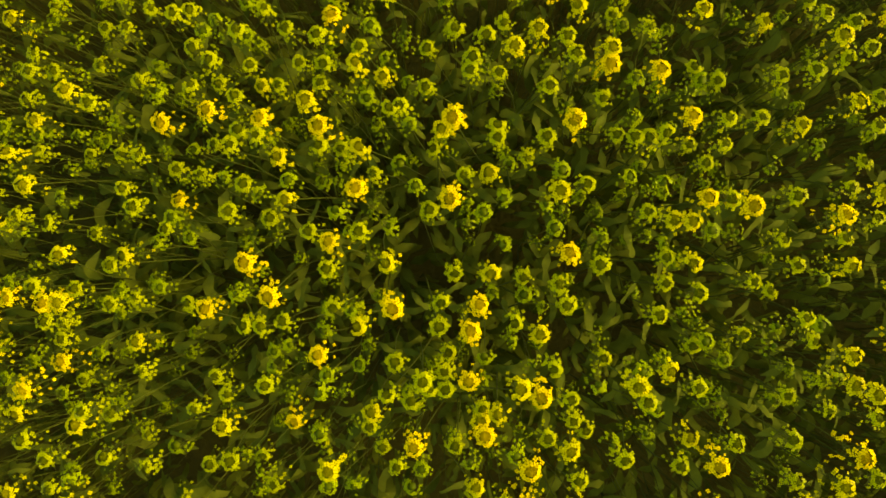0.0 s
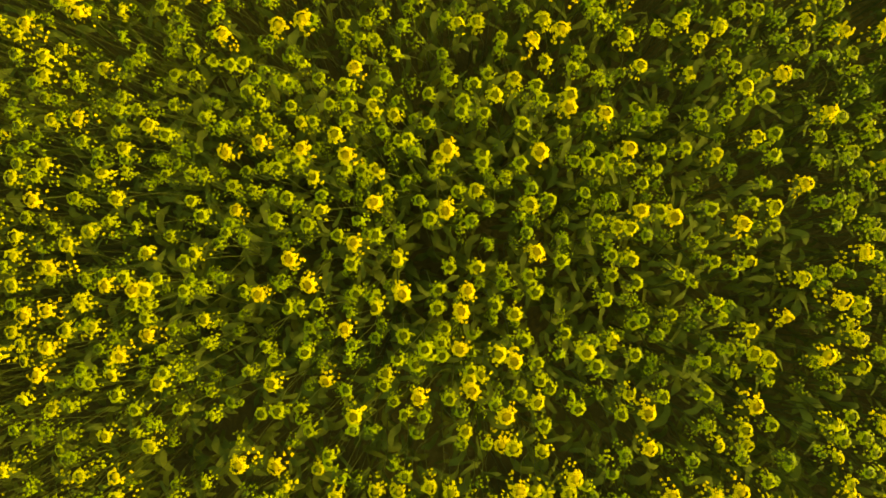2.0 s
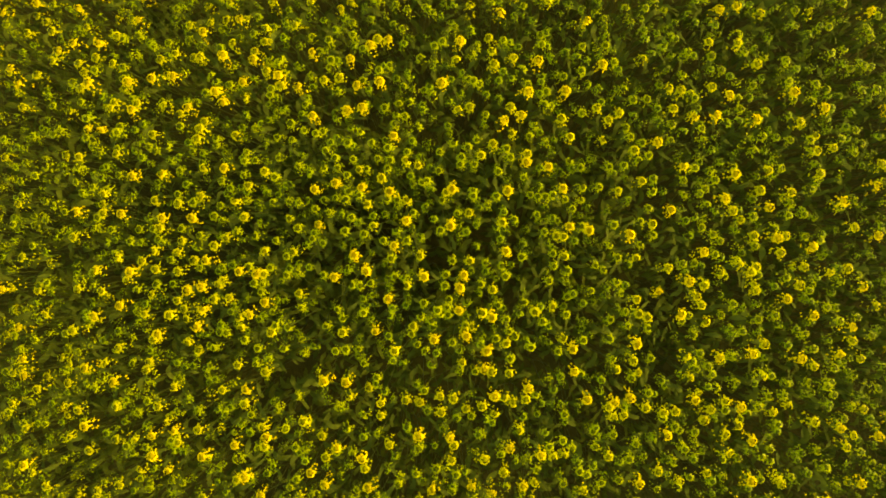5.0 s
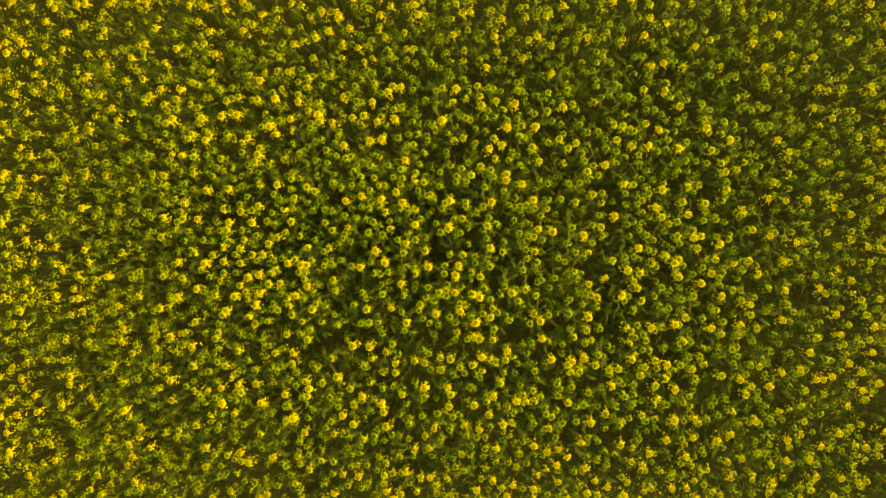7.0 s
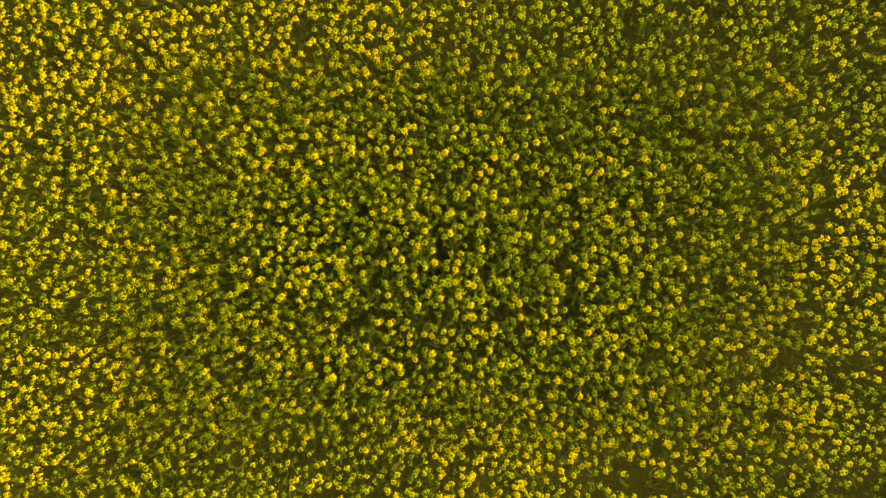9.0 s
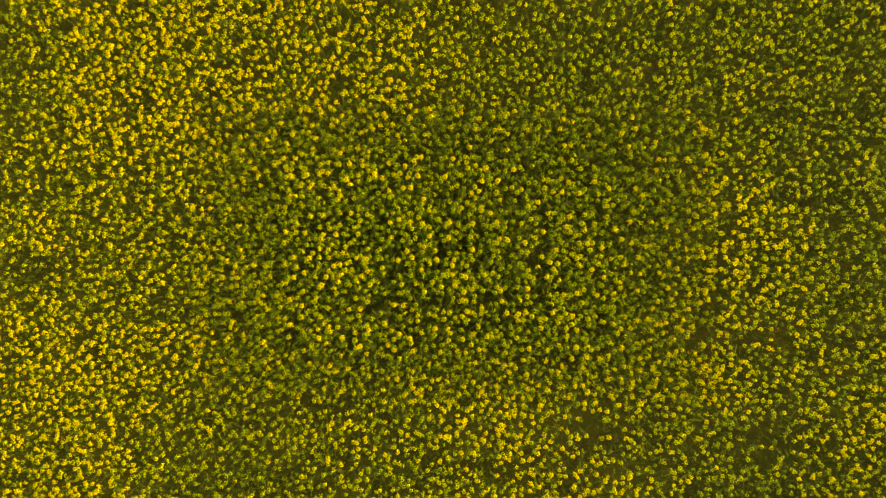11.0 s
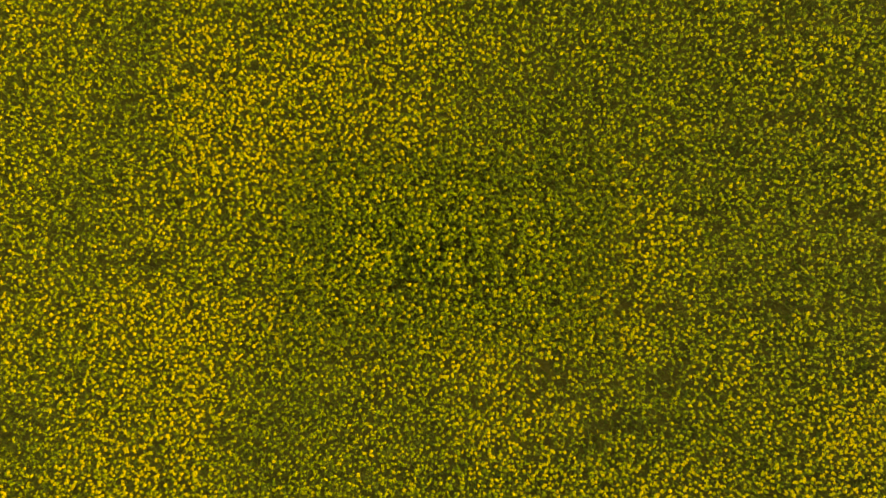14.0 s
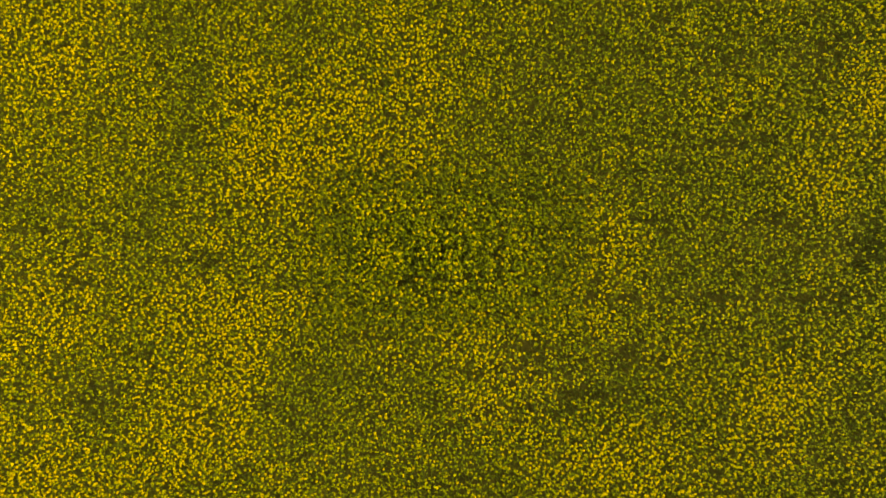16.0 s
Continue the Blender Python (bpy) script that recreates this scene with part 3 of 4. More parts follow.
FARTHER_GOLDEN_D = [
    (0.849, -1.373), (0.916, -1.399), (0.94, 1.489), (0.986, -1.138), (1.116, -1.26), (1.135, 1.295), (1.162, -1.196), (1.165, 1.393),
    (1.182, 1.122), (1.239, 1.116), (1.265, 1.369), (1.266, -1.118), (1.305, -1.412), (1.312, -1.001), (1.372, -1.207), (1.379, -1.401),
    (1.419, -1.1), (1.433, 1.223), (1.548, -1.109), (1.631, -1.325), (1.641, -1.082), (1.646, 0.67), (1.688, -0.754), (1.701, -0.437),
    (1.709, 0.247), (1.771, -0.313), (1.783, 1.249), (1.784, -0.997), (1.798, -0.132), (1.85, 1.104), (1.873, -0.796), (1.875, 0.318),
    (1.88, 1.401), (1.888, 0.096), (1.905, -1.365), (1.92, 1.29), (1.932, 0.67), (1.94, -0.712), (1.947, -0.402), (1.947, -0.054),
    (1.962, -1.105), (1.974, -0.228),
]
FARTHER_GOLDEN_E = [
    (1.978, -1.238), (2.002, 0.6), (2.03, 0.057), (2.055, -0.695), (2.081, 0.315), (2.094, -1.217), (2.095, -0.588), (2.126, 1.154),
    (2.138, -0.751), (2.141, 0.862), (2.153, -1.333), (2.158, 0.973), (2.16, -1.143), (2.179, -0.21), (2.194, -0.754), (2.233, 1.487),
    (2.244, -0.737), (2.249, 0.268), (2.259, -1.06), (2.268, -0.37), (2.268, -0.1), (2.285, -1.332), (2.294, -0.487), (2.332, -0.909),
    (2.348, -1.032), (2.359, -0.66), (2.367, -0.166), (2.398, -0.809), (2.425, -0.709), (2.44, -1.151), (2.45, 0.035), (2.453, 0.979),
    (2.455, 1.466), (2.475, -0.592), (2.475, -0.436), (2.52, -0.775), (2.532, -1.05), (2.535, 0.654),
]
FARTHER_LEMON_A = [
    (-2.733, 0.717), (-2.724, -1.062), (-2.709, -0.849), (-2.694, 0.336), (-2.682, -0.718), (-2.682, 0.884), (-2.654, -0.086), (-2.632, -0.517),
    (-2.624, 1.388), (-2.61, 0.032), (-2.606, -1.336), (-2.594, -0.837), (-2.589, 1.082), (-2.581, 0.329), (-2.56, 0.96), (-2.54, 0.71),
    (-2.517, 0.194), (-2.51, 1.245), (-2.502, -1.3), (-2.47, 0.077), (-2.464, 0.845), (-2.451, -0.089), (-2.443, -0.216), (-2.439, -0.578),
    (-2.402, 0.96), (-2.401, -0.967), (-2.396, -1.488), (-2.344, -0.302), (-2.343, -0.825), (-2.327, 0.734), (-2.325, 0.181), (-2.313, -1.058),
    (-2.287, -0.157), (-2.281, 1.04), (-2.277, 1.394), (-2.265, 1.21), (-2.236, 0.762), (-2.227, -0.56), (-2.221, -0.484), (-2.202, 0.821),
    (-2.182, -0.181), (-2.143, -1.359), (-2.114, -1.149), (-2.09, 1.22),
]
FARTHER_LEMON_B = [
    (-2.084, -1.375), (-2.073, -0.696), (-2.053, 0.233), (-2.043, 0.69), (-2.016, -0.015), (-2.009, -0.816), (-1.98, -1.312), (-1.975, 0.838),
    (-1.973, -1.014), (-1.93, -0.283), (-1.896, -1.072), (-1.894, -0.042), (-1.892, 0.9), (-1.837, -0.712), (-1.757, -1.112), (-1.589, 1.26),
    (-1.55, -1.059), (-1.516, 1.253), (-1.34, -1.453), (-1.274, 1.401), (-1.251, 1.069), (-1.228, 1.373), (-1.16, -1.107), (-1.152, 1.349),
    (-1.098, 1.476), (-1.081, 1.096), (-1.009, -1.03), (-0.956, -1.415), (-0.936, -1.241), (-0.879, 1.424), (-0.867, -1.319), (-0.861, 1.175),
    (-0.792, -1.267), (-0.75, 1.055), (-0.724, -1.113), (-0.685, 1.172), (-0.682, 1.244), (-0.543, -1.132), (-0.521, 1.474), (-0.424, 1.302),
    (-0.415, -1.348), (-0.405, -1.28), (-0.304, 1.326), (-0.217, -1.448),
]
FARTHER_LEMON_C = [
    (-0.171, -1.118), (-0.025, -0.944), (-0.009, 1.311), (0.049, 1.445), (0.053, 1.153), (0.054, -1.225), (0.213, -0.986), (0.258, 1.214),
    (0.359, -1.036), (0.412, 1.173), (0.428, 1.43), (0.449, 1.282), (0.502, -1.349), (0.563, -1.321), (0.585, 1.241), (0.861, -1.453),
    (0.917, -0.98), (1.007, 1.274), (1.042, -1.377), (1.059, -1.249), (1.069, -1.165), (1.143, -1.433), (1.176, 1.485), (1.237, -1.315),
    (1.382, 1.116), (1.429, -0.993), (1.519, -1.305), (1.541, 1.279), (1.615, 1.126), (1.681, -0.066), (1.705, 0.497), (1.713, -1.226),
    (1.775, -0.376), (1.78, -1.326), (1.788, -0.805), (1.789, 0.134), (1.815, -0.457), (1.835, -0.686), (1.88, -1.432), (1.882, -0.22),
    (1.887, -1.268), (1.917, 0.422), (1.948, -0.955), (1.983, 0.311),
]
FARTHER_LEMON_D = [
    (1.99, 0.47), (2.018, 1.108), (2.081, -1.004), (2.083, 0.064), (2.091, -1.088), (2.117, 0.166), (2.147, -1.255), (2.166, -0.509),
    (2.175, 0.751), (2.218, 0.345), (2.218, 0.548), (2.225, -0.852), (2.226, 0.962), (2.233, -0.246), (2.247, -1.439), (2.247, -1.17),
    (2.259, 0.802), (2.31, 0.979), (2.31, 0.041), (2.349, -0.43), (2.354, 1.257), (2.355, -0.783), (2.367, 0.075), (2.373, -1.26),
    (2.374, -1.142), (2.374, 0.227), (2.383, -0.238), (2.394, -0.06), (2.414, -1.018), (2.419, 0.69), (2.454, 0.184), (2.463, -1.363),
    (2.467, -0.059), (2.475, 1.413), (2.481, -0.833), (2.485, 0.548), (2.501, 0.329), (2.513, 0.961), (2.527, 0.025), (2.528, 0.251),
    (2.529, 0.741), (2.549, -0.278), (2.553, 0.887), (2.554, 1.26),
]
SWELLS = [
    (-7.43, 3.48, 1.35, 1.35, 1), (-3.57, 2.07, 1.14, 1.77, 0.9), (-0.56, 3.25, 0.73, 1.35, 1), (-2.02, 2.5, 0.94, 0.94, 0.95), (-1.3, 1.6, 1.0, 0.6, 0.6),
    (-4.35, -1.27, 1.46, 0.83, 0.8), (-7.54, -1.4, 1.14, 0.94, 0.8), (-4.53, -2.92, 1.35, 1.35, 0.6), (-7.08, -4.28, 2.29, 0.73, 0.9),
    (6.88, 1.14, 0.83, 0.62, 1), (7.88, 2.93, 0.73, 1.14, 1), (2.5, -1.2, 0.94, 0.55, 0.8), (5.74, -2.73, 0.94, 1.14, 0.9),
    (0.85, -2.88, 0.94, 0.94, 0.5), (3.25, -3.89, 1.46, 0.73, 0.6), (-2.67, 1.37, 0.84, 0.57, 0.8), (0.41, -1.39, 1.33, 0.34, 0.6),
    (1, -0.7, 0.61, 0.26, 0.7), (-1.28, -0.17, 0.36, 0.26, 0.8), (2.8, 0.2, 0.7, 1.0, 0.6),
]
HOLLOWS = [
    (-4.93, 3.09, 0.62, 1.77, 0.8), (0.59, 2.74, 0.62, 1.66, 0.1), (1.44, 1.18, 2.08, 1.25, 0.1), (-2.36, -3.11, 1.14, 1.04, 0.6),
    (4.58, 1.32, 0.94, 0.83, 0.7), (5.2, -0.6, 0.8, 1.6, 0.4),
]
BARE = [
    (-0.84, -0.56, 0.31, 0.15), (1.46, -1.84, 0.52, 0.23), (4.9, -0.87, 0.94, 0.12), (6.68, -0.9, 0.83, 0.12),
    (5.62, 2.01, 0.73, 0.12), (7.09, 3.71, 0.27, 0.37), (6.15, 0.61, 0.52, 0.15), (-7.99, 0.35, 0.52, 0.09),
    (-7.04, -0.67, 0.42, 0.09), (2.41, -2.66, 0.62, 0.14), (3.34, -1.92, 0.42, 0.23), (3.93, 4.25, 0.23, 0.21), (3.2, -0.9, 0.5, 0.12),
    (-2.43, 2.03, 0.23, 0.09), (-6.8, -2.89, 0.52, 0.12), (7.83, 0.2, 0.31, 0.42), (0.67, -0.74, 0.27, 0.05),
    (1.48, -0.83, 0.41, 0.08), (2.71, -0.85, 0.27, 0.1), (-0.73, -0.59, 0.15, 0.08), (-0.28, -0.56, 0.08, 0.06),
    (0.15, -0.17, 0.1, 0.04), (-0.67, -0.21, 0.08, 0.12), (1.04, -0.41, 0.06, 0.04),
]


def smooth_noise(x, y, cell, seed):
    """Random values on a lattice of the given cell (a pair: along x, along y), blended between; 0 to 1."""
    g = np.random.default_rng(seed).random((97, 97))
    u, w = np.asarray(x) / cell[0] + 48.3, np.asarray(y) / cell[1] + 48.7
    i, j = np.floor(u).astype(int), np.floor(w).astype(int)
    p, q = u - i, w - j
    p, q = p * p * (3 - 2 * p), q * q * (3 - 2 * q)
    i, j = i % 96, j % 96
    return (g[i, j] * (1 - p) + g[i + 1, j] * p) * (1 - q) + (g[i, j + 1] * (1 - p) + g[i + 1, j + 1] * p) * q


def swell(x, y):
    s = 0.0
    for cx, cy, rx, ry, k in SWELLS:
        s = s + k * np.exp(-1.2 * (((x - cx) / rx) ** 2 + ((y - cy) / ry) ** 2))
    for cx, cy, rx, ry, k in HOLLOWS:
        s = s - 0.6 * k * np.exp(-1.2 * (((x - cx) / rx) ** 2 + ((y - cy) / ry) ** 2))
    s = s + 0.6 * (smooth_noise(x, y, (0.9, 0.7), 21) - 0.5)
    return np.clip(s, -1, 1.3)


def thick(x, y):
    """How densely the crop stands, 0 to 1."""
    d = 0.74 + 0.26 * (smooth_noise(x, y, (0.55, 0.30), 5) - 0.45) + 0.46 * (smooth_noise(x, y, (1.1, 0.16), 6) - 0.5) + 0.02 * swell(x, y)
    for cx, cy, rx, ry in BARE:
        q = ((x - cx) / rx) ** 2 + ((y - cy) / ry) ** 2
        d = d * (1 - 0.74 * np.exp(-1.1 * q))
    return np.clip(d, 0, 1)


def canopy(x, y):
    """How high the flower heads stand, metres."""
    return 0.99 + 0.03 * swell(x, y) + 0.04 * (smooth_noise(x, y, (0.8, 0.5), 7) - 0.5)


# ---- ground ----
def ground_sheet():
    edge = np.concatenate([[-900, -200, -60, -25], np.linspace(-11, 11, 111), [25, 60, 200, 900]])
    x, y = np.meshgrid(edge, edge, indexing="ij")
    z = 0.05 * (smooth_noise(x, y, (0.4, 0.25), 11) - 0.5) + 0.03 * (smooth_noise(x, y, (0.9, 0.9), 12) - 0.5)
    z = np.where((abs(x) > 12) | (abs(y) > 12), 0, z) - 0.02
    n = len(edge)
    i = (np.arange(n - 1)[:, None] * n + np.arange(n - 1)[None]).ravel()
    tris = np.concatenate([np.stack([i, i + n, i + n + 1], 1), np.stack([i, i + n + 1, i + 1], 1)])
    ob = new("ground", mesh_of("ground", np.stack([x, y, z], -1).reshape(-1, 3), tris, SOIL, True))
    return tagged(ob, "dark bare soil under the rapeseed crop", "ground", kind="structure")


ground_sheet()

# ---- single plants ----


def part(name, mesh, parent, label="", m=None):
    ob = new(name, mesh)
    ob.parent = parent
    if m is not None:
        ob.matrix_basis = m
    return tagged(ob, label) if label else ob


def soup_mesh(name, soup, mat, smooth=False):
    v, f = soup.arrays()
    return mesh_of(name, v, f, mat, smooth)


def head_meshes(seed, kind, split, tone):
    """The bud dome, the joined blossoms with their stalks, and the seats of the upper blossoms."""
    p, b, stalks, seats = flower_head(np.random.default_rng(seed), kind, 0, split)
    (v, f), (sv, sf) = p.arrays(), stalks.arrays()
    joined = mesh_of("blossoms", np.concatenate([v, sv]), np.concatenate([f, sf + len(v)]), PETALS[tone])
    joined.materials.append(STALK)
    joined.polygons.foreach_set("material_index", np.repeat(np.array([0, 1], np.int32), [len(f), len(sf)]))
    return soup_mesh("bud_dome", b, BUDS[tone], True), joined, seats


def blossom_mesh(seed, tone):
    soup = Soup()
    add_blossom(soup, np.zeros(3), (0, 0, 1), 0.0057, seed * 0.5)
    return soup_mesh("blossom", soup, PETALS[tone])


KINDS = (("ring",) * 7 + ("half",), ("ring",) * 5 + ("half",) * 2 + ("open",), ("ring",) * 3 + ("half",) * 3 + ("open",) * 2)
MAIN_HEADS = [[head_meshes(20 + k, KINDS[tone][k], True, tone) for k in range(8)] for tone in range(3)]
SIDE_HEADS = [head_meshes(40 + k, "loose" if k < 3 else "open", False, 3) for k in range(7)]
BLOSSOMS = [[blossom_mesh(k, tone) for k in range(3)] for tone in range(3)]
LEAF_MESHES = [mesh_of("leaf", *leaf_pattern(np.random.default_rng(60 + k), 7), LEAF, True) for k in range(4)]


def rapeseed_plant(seed, height, tone):
    """One plant, its main flower head right above its foot at the given height, with a side shoot or two and leaves."""
    rng = np.random.default_rng(seed)
    plant = new("rapeseed_plant")
    stem = Soup()
    bow = rng.uniform(-0.06, 0.06, 2)
    line = [np.array([bow[0] * math.sin(math.pi * max(q, 0)), bow[1] * math.sin(math.pi * max(q, 0)), q * (height - 0.004)]) for q in (-0.07, 0.25, 0.5, 0.75, 0.92, 1.0)]
    add_tube(stem, line, [0.0032, 0.0026, 0.0021, 0.0017, 0.0013, 0.0010], 6)
    shoots = []
    for k in range(rng.integers(0, 2)):
        b, z0 = rng.uniform(0, 6.28), height * rng.uniform(0.5, 0.65)
        r, z1 = rng.uniform(0.03, 0.07), height - rng.uniform(0.18, 0.32)
        foot = np.array([bow[0] * 0.8, bow[1] * 0.8, z0])
        tip = np.array([r * math.cos(b), r * math.sin(b), z1])
        add_tube(stem, [foot, foot * 0.45 + tip * 0.55 + np.array([0.02 * math.cos(b), 0.02 * math.sin(b), -0.02]), tip], [0.003, 0.0022, 0.0012], 4)
        shoots.append(tip)
    part("stem", soup_mesh("stem", stem, STALK, True), plant)
    dome, joined, seats = MAIN_HEADS[tone][rng.integers(8)]
    place = pose(0, 0, height, rng.uniform(-7, 7), rng.uniform(-7, 7), rng.uniform(0, 360)) @ Matrix.Scale(rng.uniform(0.84, 1.0) * (1.04, 1.0, 0.92)[tone], 4)
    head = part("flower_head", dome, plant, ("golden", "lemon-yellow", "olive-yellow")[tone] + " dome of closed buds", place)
    tagged(part("lower_blossom", joined, head, "smaller yellow blossoms on thin green stalks"), kind="stuff")
    for at, way in seats:
        turn = Vector(way).to_track_quat("Z", "Y").to_matrix().to_4x4() @ pose(0, 0, 0, 0, 0, rng.uniform(0, 90))
        part("blossom", BLOSSOMS[tone][rng.integers(3)], head, "", Matrix.Translation(at) @ turn @ Matrix.Scale(rng.uniform(0.85, 1.15), 4))
    for tip in shoots:
        dome, joined, _ = SIDE_HEADS[rng.integers(7)]
        place = pose(*tip, rng.uniform(-14, 14), rng.uniform(-14, 14), rng.uniform(0, 360)) @ Matrix.Scale(rng.uniform(0.6, 0.82), 4)
        head = part("side_flower_head", dome, plant, "small cluster of green-yellow buds", place)
        tagged(part("lower_blossom", joined, head, "small four-petalled yellow blossoms"), kind="stuff")
    for k in range(5):
        z, b = height * rng.uniform(0.18, 0.72), rng.uniform(0, 360)
        long = 0.135 - 0.08 * z / height + rng.uniform(-0.015, 0.02)
        part("leaf", LEAF_MESHES[rng.integers(4)], plant, "", pose(0, 0, z, 0, rng.uniform(-25, 15), b) @ Matrix.Scale(long, 4))
    plant["label"], plant["category"], plant["group"] = "flowering rapeseed plant", "plant", "rapeseed plants"
    return plant


HEIGHTS = (0.90, 0.94, 0.98, 1.02, 1.06, 1.10)
FIRST = {}


def plant_at(x, y, z, label, rng, tone):
    """A plant whose main head is at (x, y), z high; it may lean a little."""
    k, which = int(np.argmin([abs(h - z) for h in HEIGHTS])), int(rng.integers(4))
    turn = Euler((radians(rng.uniform(-7, 7)), radians(rng.uniform(-7, 7)), radians(rng.uniform(0, 360)))).to_matrix().to_4x4()
    foot = Vector((x, y, z)) - turn @ Vector((0, 0, HEIGHTS[k]))
    m = Matrix.Translation(foot) @ turn
    if (k, which, tone) in FIRST:
        ob = copy_thing(FIRST[k, which, tone], m)
    else:
        ob = FIRST[k, which, tone] = rapeseed_plant(100 + 10 * k + which, HEIGHTS[k], tone)
        ob.matrix_basis = m
    ob["label"] = label


pick = np.random.default_rng(3)
LABELS = ("tall flowering rapeseed plant with golden head above the crop", "flowering rapeseed plant with lemon-yellow head and loose blossoms",
          "shorter flowering rapeseed plant with dull yellow head among taller ones")
MIDDLE = (GOLDEN_A + GOLDEN_B, LEMON_A + LEMON_B, YELLOW_A + YELLOW_B + YELLOW_C + YELLOW_D + YELLOW_E + YELLOW_F)
for tone, places in enumerate(MIDDLE):
    for x, y, z in places:
        plant_at(x, y, z, LABELS[tone], pick, tone)

# ---- the crop round them ----
HALF_X, HALF_Y, CELL = 9.3, 5.4, 0.062
grow = np.random.default_rng(8)
# heads that stand out round the middle, and the greenish ones between its plants
set_heads = [(x, y, z, 3, 0) for x, y, z in GREENISH_A + GREENISH_B + GREENISH_C]
set_heads += [(x, y, grow.uniform(0.92, 0.98), 3, 1) for x, y in LOOSE]
set_heads += [(x, y, grow.uniform(1.03, 1.10), 0, 0) for x, y in OUTER_GOLDEN_A + OUTER_GOLDEN_B + OUTER_GOLDEN_C + FARTHER_GOLDEN_A + FARTHER_GOLDEN_B + FARTHER_GOLDEN_C + FARTHER_GOLDEN_D + FARTHER_GOLDEN_E]
set_heads += [(x, y, grow.uniform(1.00, 1.06), 1, 0) for x, y in OUTER_LEMON_A + OUTER_LEMON_B + OUTER_LEMON_C + FARTHER_LEMON_A + FARTHER_LEMON_B + FARTHER_LEMON_C + FARTHER_LEMON_D]
set_heads = np.array(set_heads)
taken = np.concatenate([set_heads[:, :2], np.array([p[:2] for places in MIDDLE for p in places])])

gx, gy = np.meshgrid(np.arange(-HALF_X, HALF_X, CELL), np.arange(-HALF_Y, HALF_Y, CELL), indexing="ij")
gx = (gx + grow.uniform(-0.5, 0.5, gx.shape) * CELL * 0.9).ravel()
gy = (gy + grow.uniform(-0.5, 0.5, gy.shape) * CELL * 0.9).ravel()
keep = grow.random(len(gx)) < thick(gx, gy) * 1.36
near = np.ones(len(gx))
inner = np.flatnonzero((abs(gx) < 2.8) & (abs(gy) < 1.6))
near[inner] = np.sqrt(((np.stack([gx[inner], gy[inner]], 1)[:, None] - taken[None]) ** 2).sum(-1)).min(1)
keep &= near > 0.045
middle = (abs(gx) < 1.0) & (abs(gy - 0.03) < 0.57)
keep &= ~middle | (grow.random(len(gx)) < 0.2)
gx, gy, middle = gx[keep], gy[keep], middle[keep]
ring = (abs(gx) < 2.58) & (abs(gy) < 1.44)
gz = canopy(gx, gy) + np.clip(grow.normal(0.0, 0.035, len(gx)), -0.2, 0.05) - 0.02 * ring
bulge = swell(gx, gy)
tall = (grow.random(len(gx)) < np.clip(0.06 + 0.42 * bulge, 0.015, 0.5)) & ~ring
gz[tall] += grow.uniform(0.03, 0.09, tall.sum())
# tones by height and swell: petal colour partly stands in for light caught
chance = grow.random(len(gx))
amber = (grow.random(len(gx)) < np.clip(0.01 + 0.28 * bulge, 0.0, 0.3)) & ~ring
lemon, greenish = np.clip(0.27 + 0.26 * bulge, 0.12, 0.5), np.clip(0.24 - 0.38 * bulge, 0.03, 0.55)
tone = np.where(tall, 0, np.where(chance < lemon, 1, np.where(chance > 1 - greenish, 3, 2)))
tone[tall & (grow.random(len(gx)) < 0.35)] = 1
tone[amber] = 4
tone_draw = grow.random(ring.sum())
tone[ring] = np.where(tone_draw < 0.42 * bulge[ring] + 0.04, 1, np.where(tone_draw < 0.52 + 0.4 * bulge[ring], 2, 3))
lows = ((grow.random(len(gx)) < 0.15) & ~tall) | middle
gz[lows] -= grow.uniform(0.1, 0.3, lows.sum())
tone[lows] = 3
loose = grow.random(len(gx)) < np.array((0.03, 0.06, 0.12, 0.3, 0.03))[tone]
gx, gy, gz = (np.concatenate([a, set_heads[:, k]]) for k, a in enumerate((gx, gy, gz)))
tone, loose = np.concatenate([tone, set_heads[:, 3].astype(int)]), np.concatenate([loose, set_heads[:, 4] > 0])
zone = np.where((abs(gx) < 1.8) & (abs(gy) < 1.05), 1, np.where((abs(gx) < 2.8) & (abs(gy) < 1.6), 2, 3))

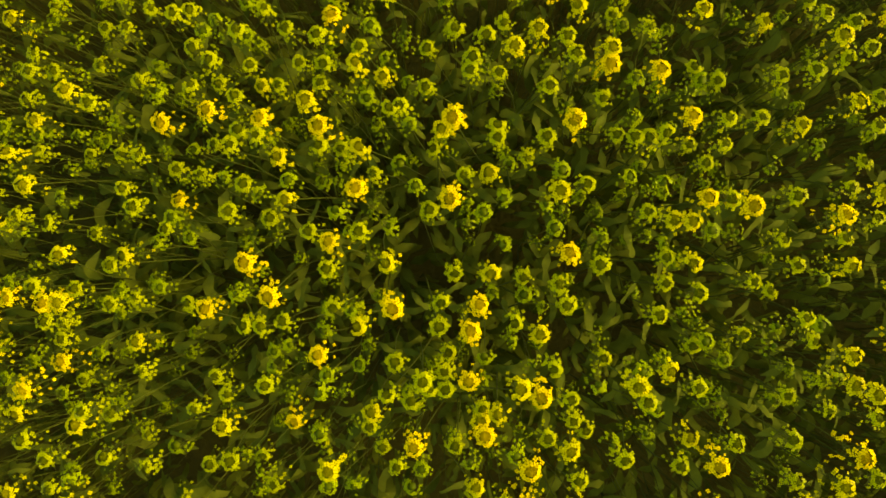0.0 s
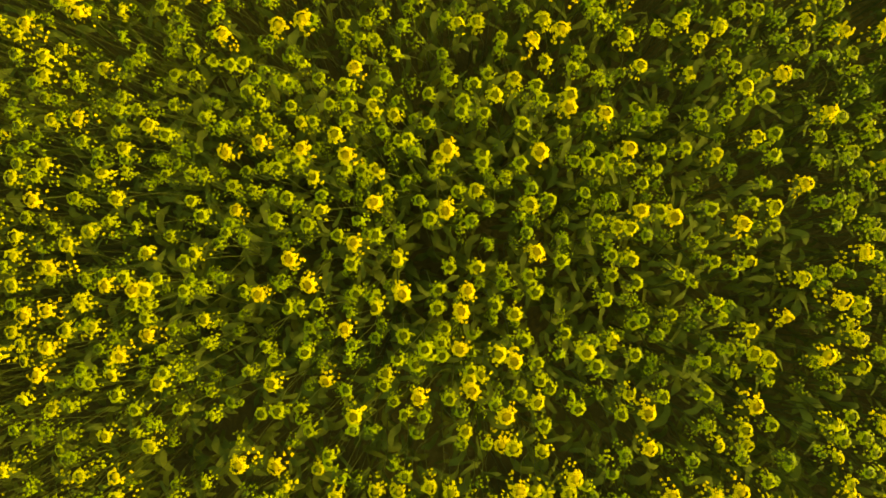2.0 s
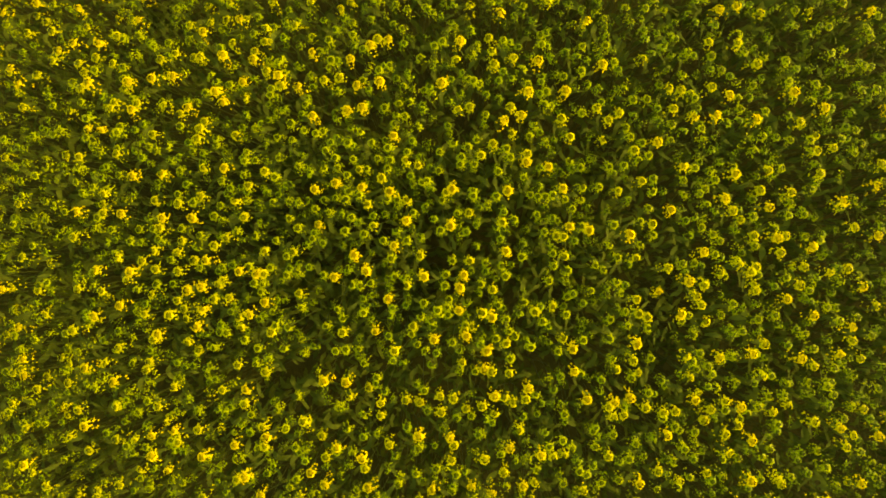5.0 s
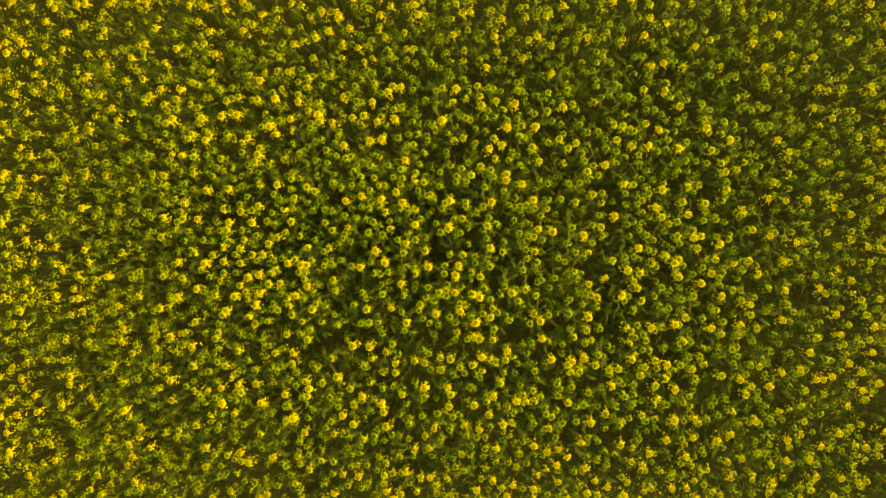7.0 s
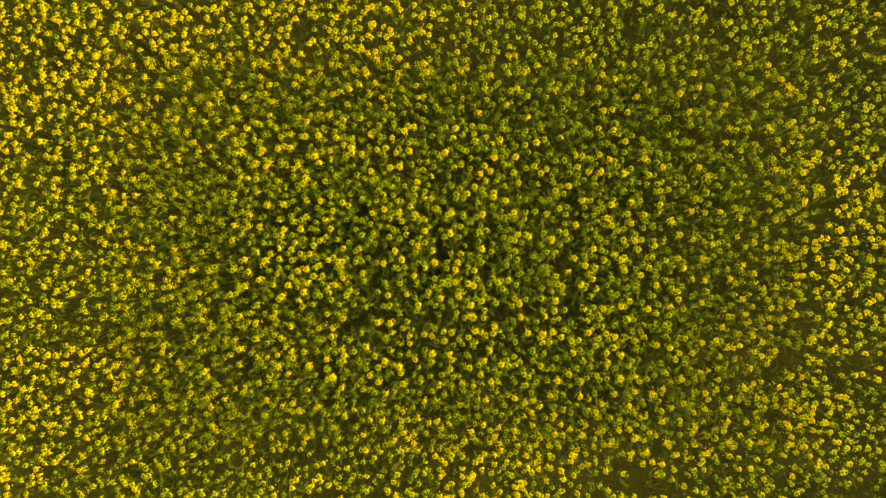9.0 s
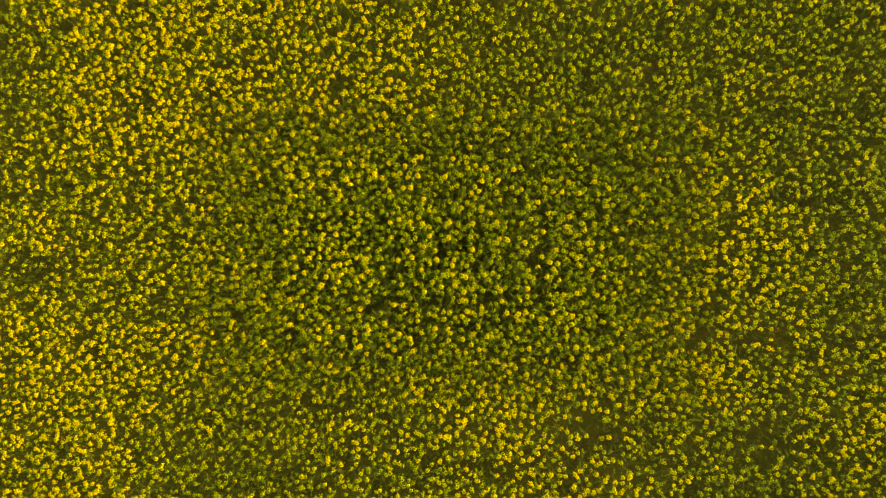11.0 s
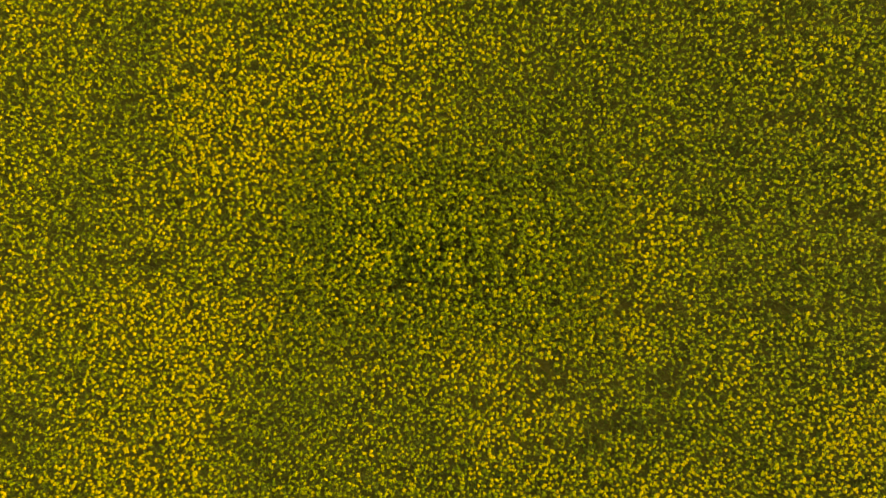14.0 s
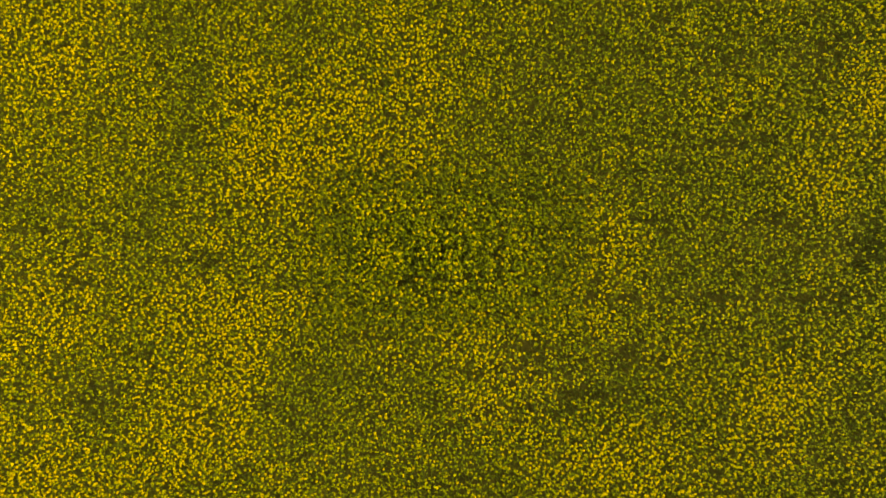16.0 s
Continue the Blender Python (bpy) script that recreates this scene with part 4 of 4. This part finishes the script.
crop = tagged(new("rapeseed_crop"), "dense yellow rapeseed crop in full flower on dark soil", "crop", kind="stuff")
for d in (1, 2, 3):
    petals, buds, stalks = [Soup() for _ in range(5)], [Soup() for _ in range(5)], Soup()
    here = np.flatnonzero(zone == d)
    closed = np.array((0.8, 0.66, 0.54, 0.36, 0.8))[tone[here]]
    chance = grow.random(len(here))
    kind = np.where(chance < closed, grow.integers(0, 3, len(here)), np.where(chance < closed + 0.2, grow.integers(3, 5, len(here)), grow.integers(5, 9, len(here))))
    kind[loose[here]] = 9
    for k, name in enumerate(("ring",) * 3 + ("half",) * 2 + ("open",) * 4 + ("loose",)):
        made = flower_head(np.random.default_rng(200 + 10 * d + k), name, d)
        for t in range(5):
            some = here[(kind == k) & (tone[here] == t)]
            n = len(some)
            if not n:
                continue
            at = np.stack([gx[some], gy[some], gz[some]], 1)
            args = (at, grow.uniform(0, 6.28, n), abs(grow.normal(0, 0.12, n)), grow.uniform(0, 6.28, n), grow.uniform(0.88, 1.05, n) * (1.04, 1.0, 0.92, 0.84, 1.04)[t])
            for soup, made_soup in zip((petals[t], buds[t], stalks), made):
                if made_soup.n:
                    soup.add(*scattered(made_soup.arrays(), *args))
    if d == 3:
        here = here[gz[here] > 0.85]
    n = len(here)
    rod = Soup()
    add_tube(rod, [(0, 0, -1), (0.045, 0.01, -0.62), (0.03, -0.02, -0.25), (0, 0, 0)][:: 1 if d < 3 else 3], [0.0014, 0.0013, 0.0011, 0.0008][:: 1 if d < 3 else 3], (0, 5, 4, 3)[d])
    v, f = scattered(rod.arrays(), np.stack([gx[here], gy[here], gz[here]], 1), grow.uniform(0, 6.28, n), abs(grow.normal(0, 0.13, n)), grow.uniform(0, 6.28, n), np.ones(n))
    v[:, 2] = np.maximum(v[:, 2], -0.03)
    stalks.add(v, f)
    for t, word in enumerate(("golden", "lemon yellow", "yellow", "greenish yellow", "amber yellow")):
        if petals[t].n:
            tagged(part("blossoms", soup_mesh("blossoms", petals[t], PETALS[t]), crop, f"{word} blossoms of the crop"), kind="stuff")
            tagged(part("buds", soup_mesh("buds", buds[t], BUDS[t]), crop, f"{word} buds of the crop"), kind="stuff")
    tagged(part("stalks", soup_mesh("stalks", stalks, STALK), crop), kind="stuff")

# leaves below the heads, finer in the middle where they show
leaves = Soup()
for count, hx, hy, steps, skip in ((10500, 2.7, 1.65, 4, False), (60000, HALF_X, HALF_Y, 2, True)):
    x, y = grow.uniform(-hx, hx, count), grow.uniform(-hy, hy, count)
    ok = grow.random(count) < thick(x, y) * 1.1 + 0.35
    if skip:
        ok &= (abs(x) > 2.7) | (abs(y) > 1.65)
    else:
        ok &= (abs(x) > 1.0) | (abs(y) > 0.6) | (grow.random(count) < 0.5)
    x, y = x[ok], y[ok]
    n = len(x)
    at = np.stack([x, y, grow.uniform(0.05, 0.62, n)], 1)
    leaves.add(*scattered(leaf_pattern(np.random.default_rng(70 + steps), steps), at, grow.uniform(0, 6.28, n), grow.normal(0, 0.3, n), grow.uniform(0, 6.28, n), grow.uniform(0.06, 0.14, n) if skip else grow.uniform(0.05, 0.115, n)))
tagged(part("leaves", soup_mesh("leaves", leaves, LEAF, True), crop, "broad grey-green leaves below the flowers"), kind="stuff")

# the crop goes on past the middle of the field, more coarsely
rim = np.random.default_rng(12)
count = 16000
x, y = rim.uniform(-17, 17, count), rim.uniform(-13, 13, count)
past = (abs(x) > HALF_X) | (abs(y) > HALF_Y)
x, y = x[past], y[past]
n = len(x)
at = np.stack([x, y, 0.98 + rim.normal(0, 0.04, n)], 1)
wreath, rod = Soup(), Soup()
for k in range(5):
    b = k * 2 * math.pi / 5
    u, w, _ = frame_of((math.cos(b) * 0.7, math.sin(b) * 0.7, 0.8), 0.3)
    c = np.array([0.02 * math.cos(b), 0.02 * math.sin(b), 0])
    wreath.add(np.array([c + 0.012 * q for q in (u, w, -u, -w)]), np.array([(0, 1, 2), (0, 2, 3)]))
add_tube(rod, [(0, 0, -0.5), (0, 0, 0)], [0.005, 0.003], 3)
args = (at, rim.uniform(0, 6.28, n), abs(rim.normal(0, 0.06, n)), rim.uniform(0, 6.28, n), np.ones(n))
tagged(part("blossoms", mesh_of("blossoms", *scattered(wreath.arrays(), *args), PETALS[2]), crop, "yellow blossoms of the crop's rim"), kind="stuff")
tagged(part("stalks", mesh_of("stalks", *scattered(rod.arrays(), *args), STALK), crop), kind="stuff")


def far_canopy():
    """The closed top of the crop from the rim to the horizon, uneven, with a hole where the plants stand singly."""
    far = [20, 30, 45, 70, 120, 250, 900]
    ex = np.concatenate([-np.array(far[::-1]), np.linspace(-16, -10, 25), np.linspace(-9.4, 9.4, 41), np.linspace(10, 16, 25), far])
    ey = np.concatenate([-np.array(far[::-1]), np.linspace(-13, -6.4, 27), np.linspace(-5.7, 5.7, 25), np.linspace(6.4, 13, 27), far])
    px, py = np.meshgrid(ex, ey, indexing="ij")
    pz = 0.86 + 0.16 * (smooth_noise(px, py, (0.45, 0.4), 31) - 0.5) + 0.2 * (smooth_noise(px, py, (3.0, 2.0), 32) - 0.5)
    i, j = np.meshgrid(np.arange(len(ex) - 1), np.arange(len(ey) - 1), indexing="ij")
    cx, cy = (ex[:-1] + ex[1:])[i] / 2, (ey[:-1] + ey[1:])[j] / 2
    solid = ((abs(cx) > 9.7) | (abs(cy) > 6.0)).ravel()
    c = (i * len(ey) + j).ravel()[solid]
    tris = np.concatenate([np.stack([c, c + len(ey), c + len(ey) + 1], 1), np.stack([c, c + len(ey) + 1, c + 1], 1)])
    return mesh_of("canopy", np.stack([px, py, pz], -1).reshape(-1, 3), tris, FAR_CROP, True)


tagged(part("canopy", far_canopy(), crop, "mottled yellow-green top of the far crop"), kind="stuff")
